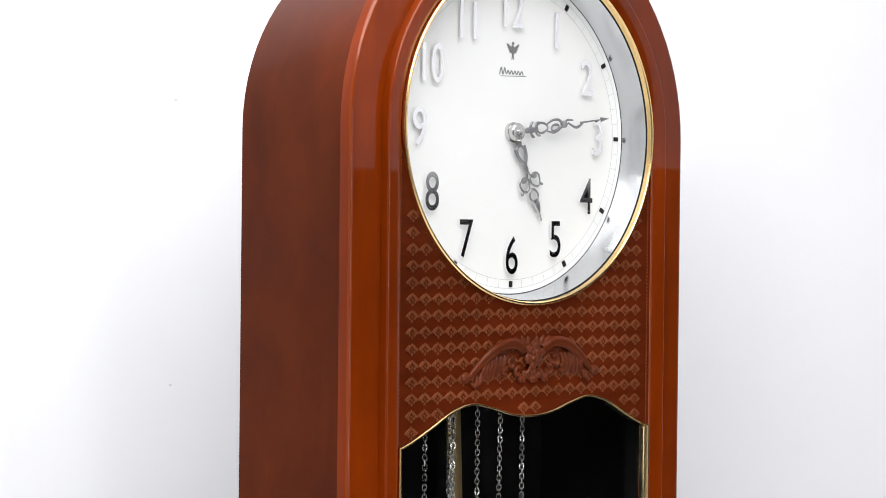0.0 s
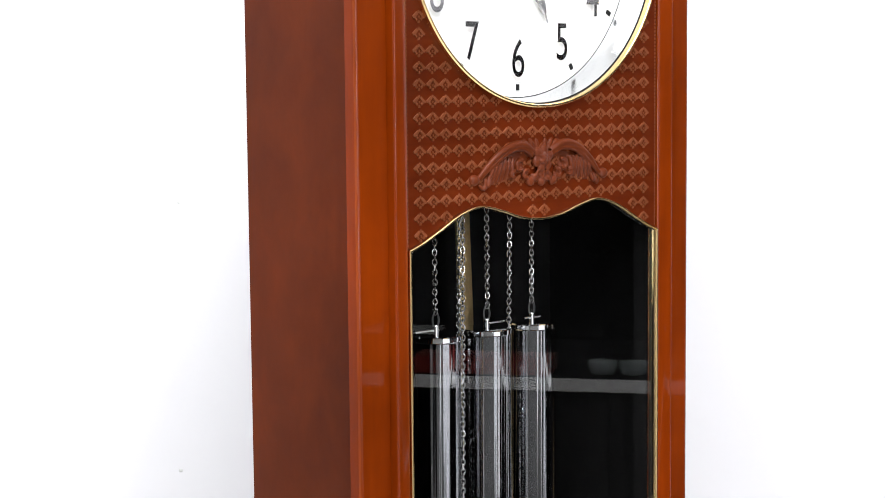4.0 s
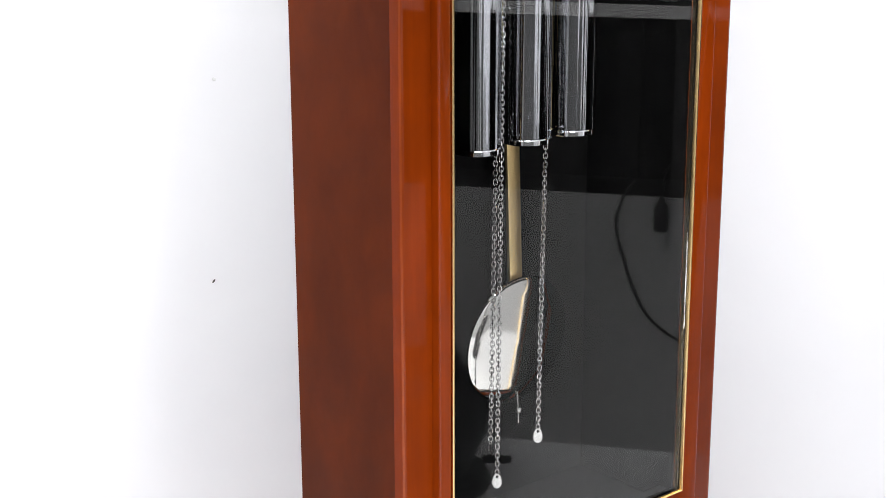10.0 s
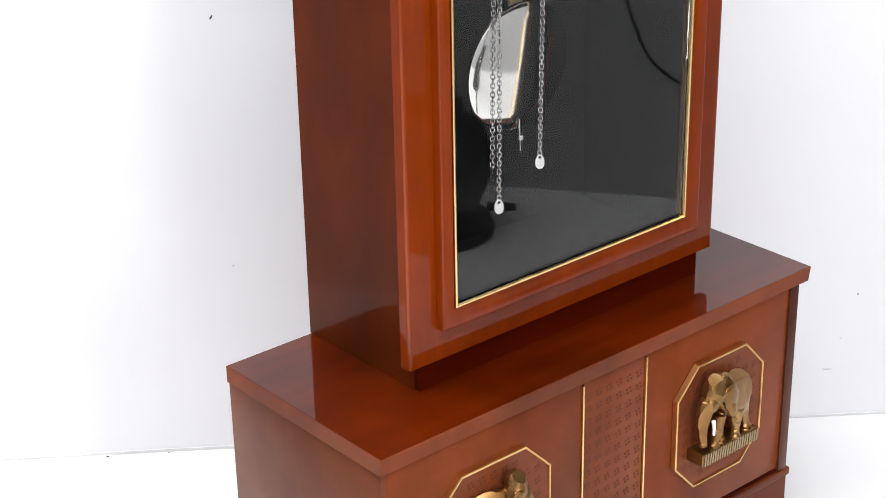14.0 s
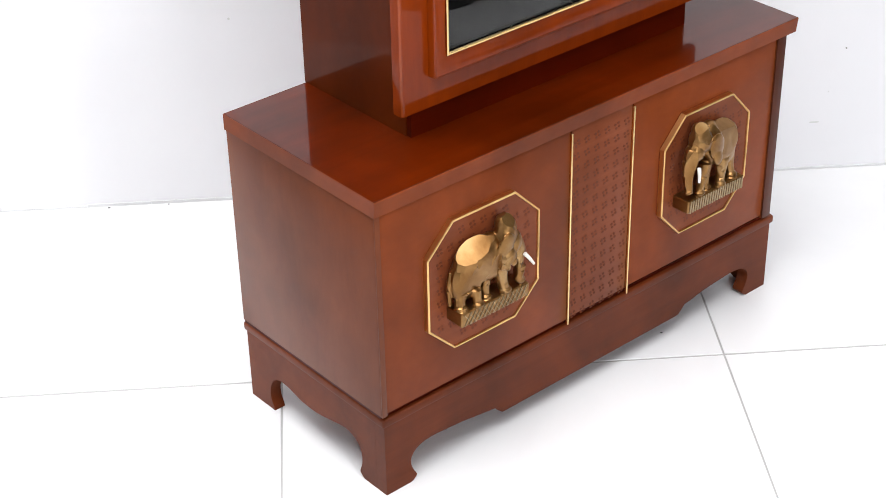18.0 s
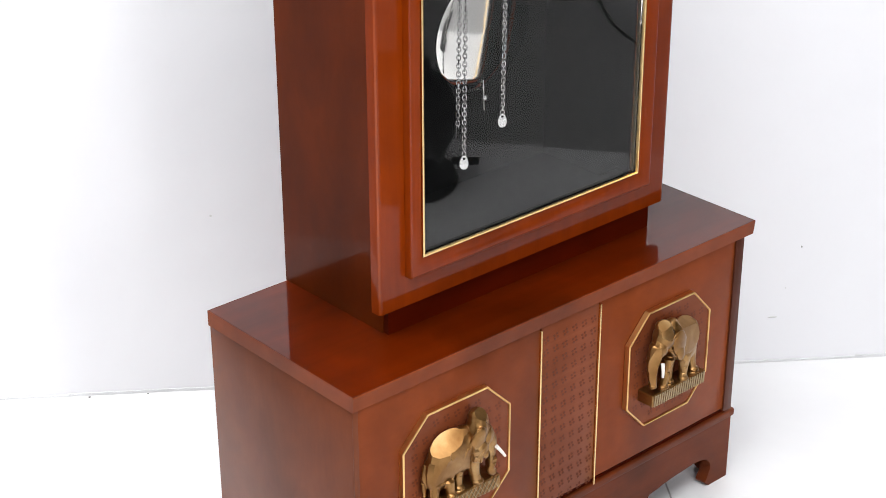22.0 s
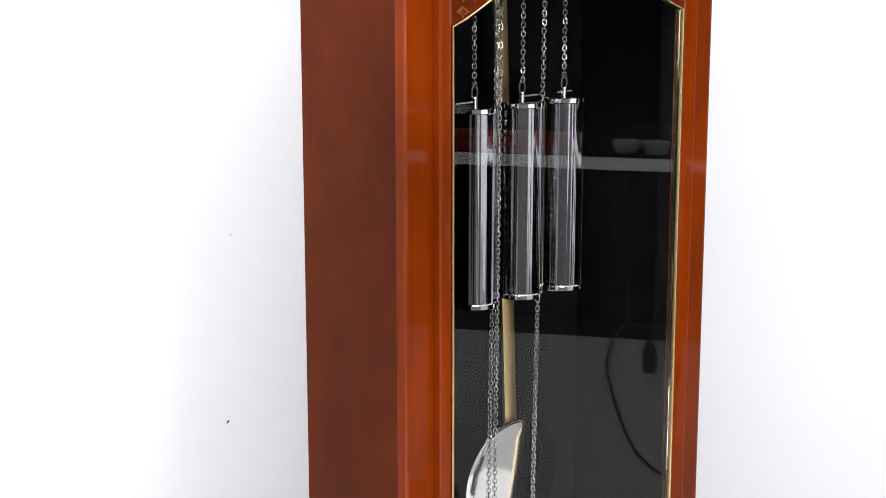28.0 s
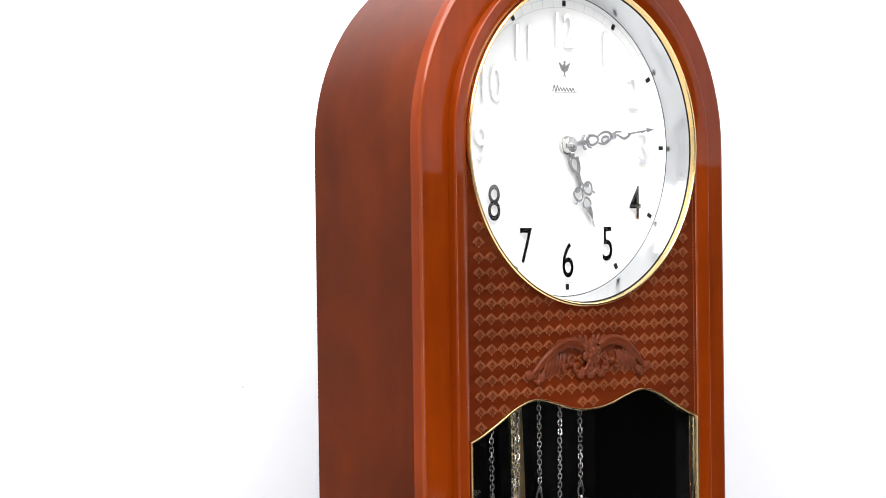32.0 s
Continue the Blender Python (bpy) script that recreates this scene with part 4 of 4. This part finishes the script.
elephant(
    "antique gold elephant relief with white tusk on a cross-hatched base", (-0.2005, -0.0738, 0.2640),
    [((-0.021, -0.012, 0.029), (0.037, 0.017, 0.032), (0, 14, 0)), ((-0.039, -0.010, 0.015), (0.0225, 0.015, 0.034), (0, 12, 0)), ((-0.004, -0.012, 0.027), (0.023, 0.017, 0.032), (0, 8, 0)),
     ((0.018, -0.016, 0.050), (0.0165, 0.0140, 0.0230), (0, 16, 0)), ((0.019, -0.015, 0.0645), (0.0125, 0.0120, 0.0125), (0, 0, 0)), ((0.029, -0.018, 0.036), (0.0115, 0.0110, 0.0150), (0, 18, 0)),
     ((0.008, -0.0285, 0.040), (0.0125, 0.0042, 0.0205), (8, 16, 0)), ((0.014, -0.0310, 0.026), (0.0085, 0.0036, 0.0110), (0, 26, 0)), ((0.003, -0.0305, 0.022), (0.0070, 0.0032, 0.0090), (0, 10, 0)),
     ((-0.004, -0.0300, 0.031), (0.0050, 0.0030, 0.0070), (0, 30, 0)), ((0.009, -0.0325, 0.016), (0.0036, 0.0028, 0.0056), (0, 0, 0)), ((0.019, -0.0325, 0.019), (0.0036, 0.0028, 0.0060), (0, 20, 0))],
    [(0.034, -0.018, 0.034, 0.0095), (0.039, -0.020, 0.016, 0.0085), (0.038, -0.021, 0.000, 0.0074), (0.035, -0.021, -0.014, 0.0066), (0.041, -0.022, -0.021, 0.0056)],
    [(0.006, -0.020, 0.016, 0.0125, -0.021, -0.0210, 0.0080), (-0.010, -0.012, 0.012, -0.0120, -0.014, -0.0230, 0.0070), (-0.031, -0.018, 0.014, -0.0300, -0.021, -0.0235, 0.0070), (-0.047, -0.011, 0.016, -0.0510, -0.014, -0.0230, 0.0080)],
    [(-0.058, -0.006, 0.024), (-0.0625, -0.007, 0.004), (-0.0610, -0.008, -0.020)],
    (-0.059, 0.049, -0.0440, -0.0255, -0.0265),
    [((-0.28, -0.60, 0.75), 0.0090, -0.08, -0.001, 0.004, 0.09), ((-0.05, -0.95, -0.2), 0.0055, -0.08, -0.001, -0.004, 0.09), ((0.1, -0.7, 0.7), 0.004, 0.003, 0.04, 0.045, 0.09), ((0.5, -0.85, -0.1), 0.004, 0.003, 0.06, 0.0, 0.06)],
    [(0.0395, -0.028, 0.0195), (0.0455, -0.0305, 0.0110), (0.0515, -0.0315, 0.0020)], True)
elephant(
    "antique gold elephant relief with white tusk on a ribbed base", (0.1890, -0.0738, 0.2620),
    [((0.010, -0.012, 0.035), (0.033, 0.017, 0.032), (0, -16, 0)), ((0.021, -0.010, 0.023), (0.0195, 0.015, 0.028), (0, -8, 0)), ((-0.010, -0.013, 0.042), (0.021, 0.017, 0.032), (0, -10, 0)),
     ((-0.034, -0.018, 0.054), (0.0170, 0.0150, 0.0195), (0, -14, 0)), ((-0.034, -0.017, 0.0675), (0.0125, 0.0120, 0.0120), (0, 0, 0)), ((-0.043, -0.019, 0.042), (0.0130, 0.0125, 0.0150), (0, -20, 0)),
     ((-0.013, -0.0290, 0.042), (0.0135, 0.0042, 0.0225), (8, -16, 0)), ((-0.011, -0.0300, 0.026), (0.0080, 0.0036, 0.0120), (0, -14, 0))],
    [(-0.047, -0.019, 0.044, 0.0115), (-0.054, -0.020, 0.028, 0.0102), (-0.057, -0.021, 0.013, 0.0076), (-0.056, -0.021, 0.000, 0.0064), (-0.054, -0.021, -0.014, 0.0062)],
    [(-0.023, -0.019, 0.018, -0.0340, -0.021, -0.0200, 0.0070), (-0.012, -0.011, 0.014, -0.0150, -0.014, -0.0215, 0.0068), (0.012, -0.018, 0.012, 0.0060, -0.021, -0.0220, 0.0074), (0.030, -0.011, 0.012, 0.0350, -0.014, -0.0210, 0.0076)],
    [(0.040, -0.006, 0.026), (0.0455, -0.007, 0.010), (0.0450, -0.008, -0.008)],
    (-0.059, 0.050, -0.0430, -0.0245, -0.0265),
    [((0.15, -0.5, 0.8), 0.006, -0.006, 0.06, 0.004, 0.09), ((0.12, -0.98, 0.1), 0.005, -0.001, 0.06, -0.002, 0.09), ((-0.3, -0.6, 0.7), 0.004, -0.07, -0.014, 0.045, 0.09), ((-0.5, -0.8, 0.0), 0.004, -0.07, -0.03, -0.01, 0.05)],
    [(-0.0480, -0.031, 0.024), (-0.0485, -0.033, 0.014), (-0.0485, -0.033, 0.004)], False)

# ---- beyond the opening: the table and what stands on it ----


def room_thing(name, u, n, z, label, category, group=""):
    return empty(name, ROOM @ pose(u, n, z), label, category, group)


table = room_thing("display_table", 1.60, -0.4, 0, "dark table with pale grey edged top in the unlit back room", "table")
part("tabletop", box(0.002, 0.55, -1.0, 1.0, 0.862, 0.893, 0.002), NEAR_BLACK, table)
part("edge_strip", box(-0.004, 0.0015, -1.0, 1.0, 0.868, 0.8945, 0.001), PALE_BOARD, table, "pale grey front edge")
for u, n in ((0.05, -0.9), (0.05, 0.27), (0.5, -0.9), (0.5, 0.9)):
    part("leg", box(u - 0.02, u + 0.02, n - 0.02, n + 0.02, 0, 0.8618, 0.002), NEAR_BLACK, table)
cup = room_thing("ceramic_cup", 1.680, -0.127, 0.8932, "pale green glazed cup standing in a row", "cup", "cups on the table")
part("bowl", lathe([(0, 0), (0.022, 0), (0.024, 0.003), (0.0295, 0.010), (0.0315, 0.0255), (0.0303, 0.026), (0.027, 0.013), (0.020, 0.006), (0, 0.005)], 28), CELADON, cup)
for n in (-0.063, 0.001):
    copy_thing(cup, ROOM @ pose(1.680, n, 0.8932))
tray = room_thing("red_box", 1.68, -0.37, 0.8932, "low red lacquered box lying on the table", "box")
part("box_body", box(-0.05, 0.05, -0.15, 0.14, 0, 0.022, 0.002), RED, tray)
part("box_lid", box(-0.052, 0.052, -0.152, 0.142, 0.0222, 0.034, 0.002), RED, tray)

case = room_thing("storage_box", 1.80, -0.545, 0.8932, "small dark box with a pale lid standing on the table", "box")
part("box_body", box(0, 0.09, -0.12, 0.035, 0, 0.0555, 0.002), NEAR_BLACK, case)
part("box_lid", box(-0.002, 0.092, -0.122, 0.037, 0.0557, 0.0635, 0.0015), PALE_BOARD, case, "thin pale lid")

socket = room_thing("hanging_bulb_socket", EAST - 0.022, -0.040, 0.478, "black bulb socket hanging on its wire before the wall", "lamp socket")
part("holder", lathe([(0, 0.066), (0.006, 0.066), (0.008, 0.058), (0.0135, 0.050), (0.0150, 0.044), (0.0150, 0.006), (0.0135, 0.0), (0, 0.0)], 24), BLACK_PLASTIC, socket)
part("bulb", lathe([(0, 0.001), (0.008, 0.0), (0.011, -0.012), (0.008, -0.022), (0, -0.025)], 16), BULB, socket)
part("wire", tube(smooth_line([(0, 0, 0.064), (0.002, 0.002, 0.09), (0.03, 0.003, 0.108), (0.09, 0.004, 0.112)], 5), 0.0022, 7), BLACK_PLASTIC, socket)
cable = room_thing("black_cable", EAST - 0.012, -0.118, 0.545, "thin black electric cable drooping against the grey wall", "cable")
part("wire", tube(smooth_line([(0.09, 0.012, 0.004), (0.0, 0.004, 0.0), (-0.002, -0.012, -0.058), (0, -0.002, -0.110), (0, 0.019, -0.175), (0, 0.043, -0.230), (0, 0.068, -0.262), (0, 0.110, -0.292), (0, 0.168, -0.317), (0, 0.30, -0.345), (0.004, 0.5, -0.35)], 6), 0.0031, 7), BLACK_PLASTIC, cable)

pot = room_thing("floor_pot", 1.195, -0.455, 0.0, "large dark glazed round pot standing on the floor", "pot")
part("pot_body", lathe([(0, 0.03), (0.075, 0.03), (0.085, 0.05), (0.115, 0.12), (0.118, 0.17), (0.095, 0.225), (0.06, 0.25), (0.064, 0.265), (0.05, 0.265), (0.045, 0.25), (0, 0.06)], 40), BLACK_PLASTIC, pot)
part("foot_ring", lathe([(0, 0), (0.118, 0), (0.122, 0.010), (0.112, 0.03), (0, 0.03)], 40), BLACK_PLASTIC, pot)
part("handle", tube([(0.054, 0.095, 0.036), (0.0635, 0.153, 0.036)], 0.009, 8), BLACK_PLASTIC, pot)

# ---- marks on the wall, and the floor ----
# Soft shadow where wall meets floor, drawn as an uneven grey strip.
joint = bmesh.new()
for k in range(23):
    u = -1.28 + 0.1 * k
    box(u, u + 0.0998, NORTH - 0.0022 - 0.0008 * random.random(), NORTH, 0.0001, 0.0030 + 0.0022 * random.random(), bm=joint)
room_piece("wall_joint_trim", joint, JOINT_SHADE, "thin uneven grey line painting the shadow in the joint of wall and floor", "trim")
for u, z, w, h, turn, mat in ((-0.440, 0.687, 0.0013, 0.0036, 35, GRIME), (-0.4225, 1.341, 0.0018, 0.0018, 0, FAINT), (-0.428, 0.974, 0.003, 0.0025, 20, FAINT), (-0.434, 0.309, 0.002, 0.002, 0, FAINT), (0.5105, 0.211, 0.0013, 0.0020, -20, SMUDGE), (0.472, 0.084, 0.0085, 0.0016, 0, FAINT), (-0.419, 1.726, 0.0028, 0.0022, 0, FAINT), (0.49, 0.137, 0.0012, 0.0012, 0, FAINT)):
    ob = part("speck", ball((0, 0, 0), (w, 0.0008, h), bm=None, u=8, v=6), mat, wall_north)
    ob.matrix_basis = pose(u, NORTH, z, 0, turn, 0)
for u, n, s in ((-0.646, 0.474, 0.0026), (-0.553, 0.476, 0.0019), (-0.165, -0.1405, 0.0022), (0.15, 0.046, 0.002)):
    ob = room_thing("paint_chip", u, n, 0.0006, "tiny dark chip of dirt lying on the floor", "debris")
    part("flake", ball((0, 0, s * 0.25), (s, s * 0.6, s * 0.3), bm=None, u=6, v=4), GRIME, ob, smooth=False)

ground = room_piece("floor", box(WEST, EAST, SOUTH, NORTH, -0.1, -0.0016), GROUT, "white polished tile floor with thin grey joints", "floor")
U0, N0, TILE_SIZE, JOINT = 0.2255, -0.0115, 0.6, 0.0025
for i in range(-5, 2):
    for j in range(-6, 1):
        u0, u1 = max(WEST, U0 + i * TILE_SIZE + JOINT / 2), min(EAST, U0 + (i + 1) * TILE_SIZE - JOINT / 2)
        if EAST - u1 < 0.1:
            u1 = EAST
        n0, n1 = max(SOUTH, N0 + j * TILE_SIZE + JOINT * 0.8), min(NORTH, N0 + (j + 1) * TILE_SIZE - JOINT * 0.8)
        if u1 - u0 < 0.02 or n1 - n0 < 0.02:
            continue
        part("tile", box(u0, u1, n0, n1, -0.0120, 0.0, 0.0006, 1), TILE, ground, smooth=False)
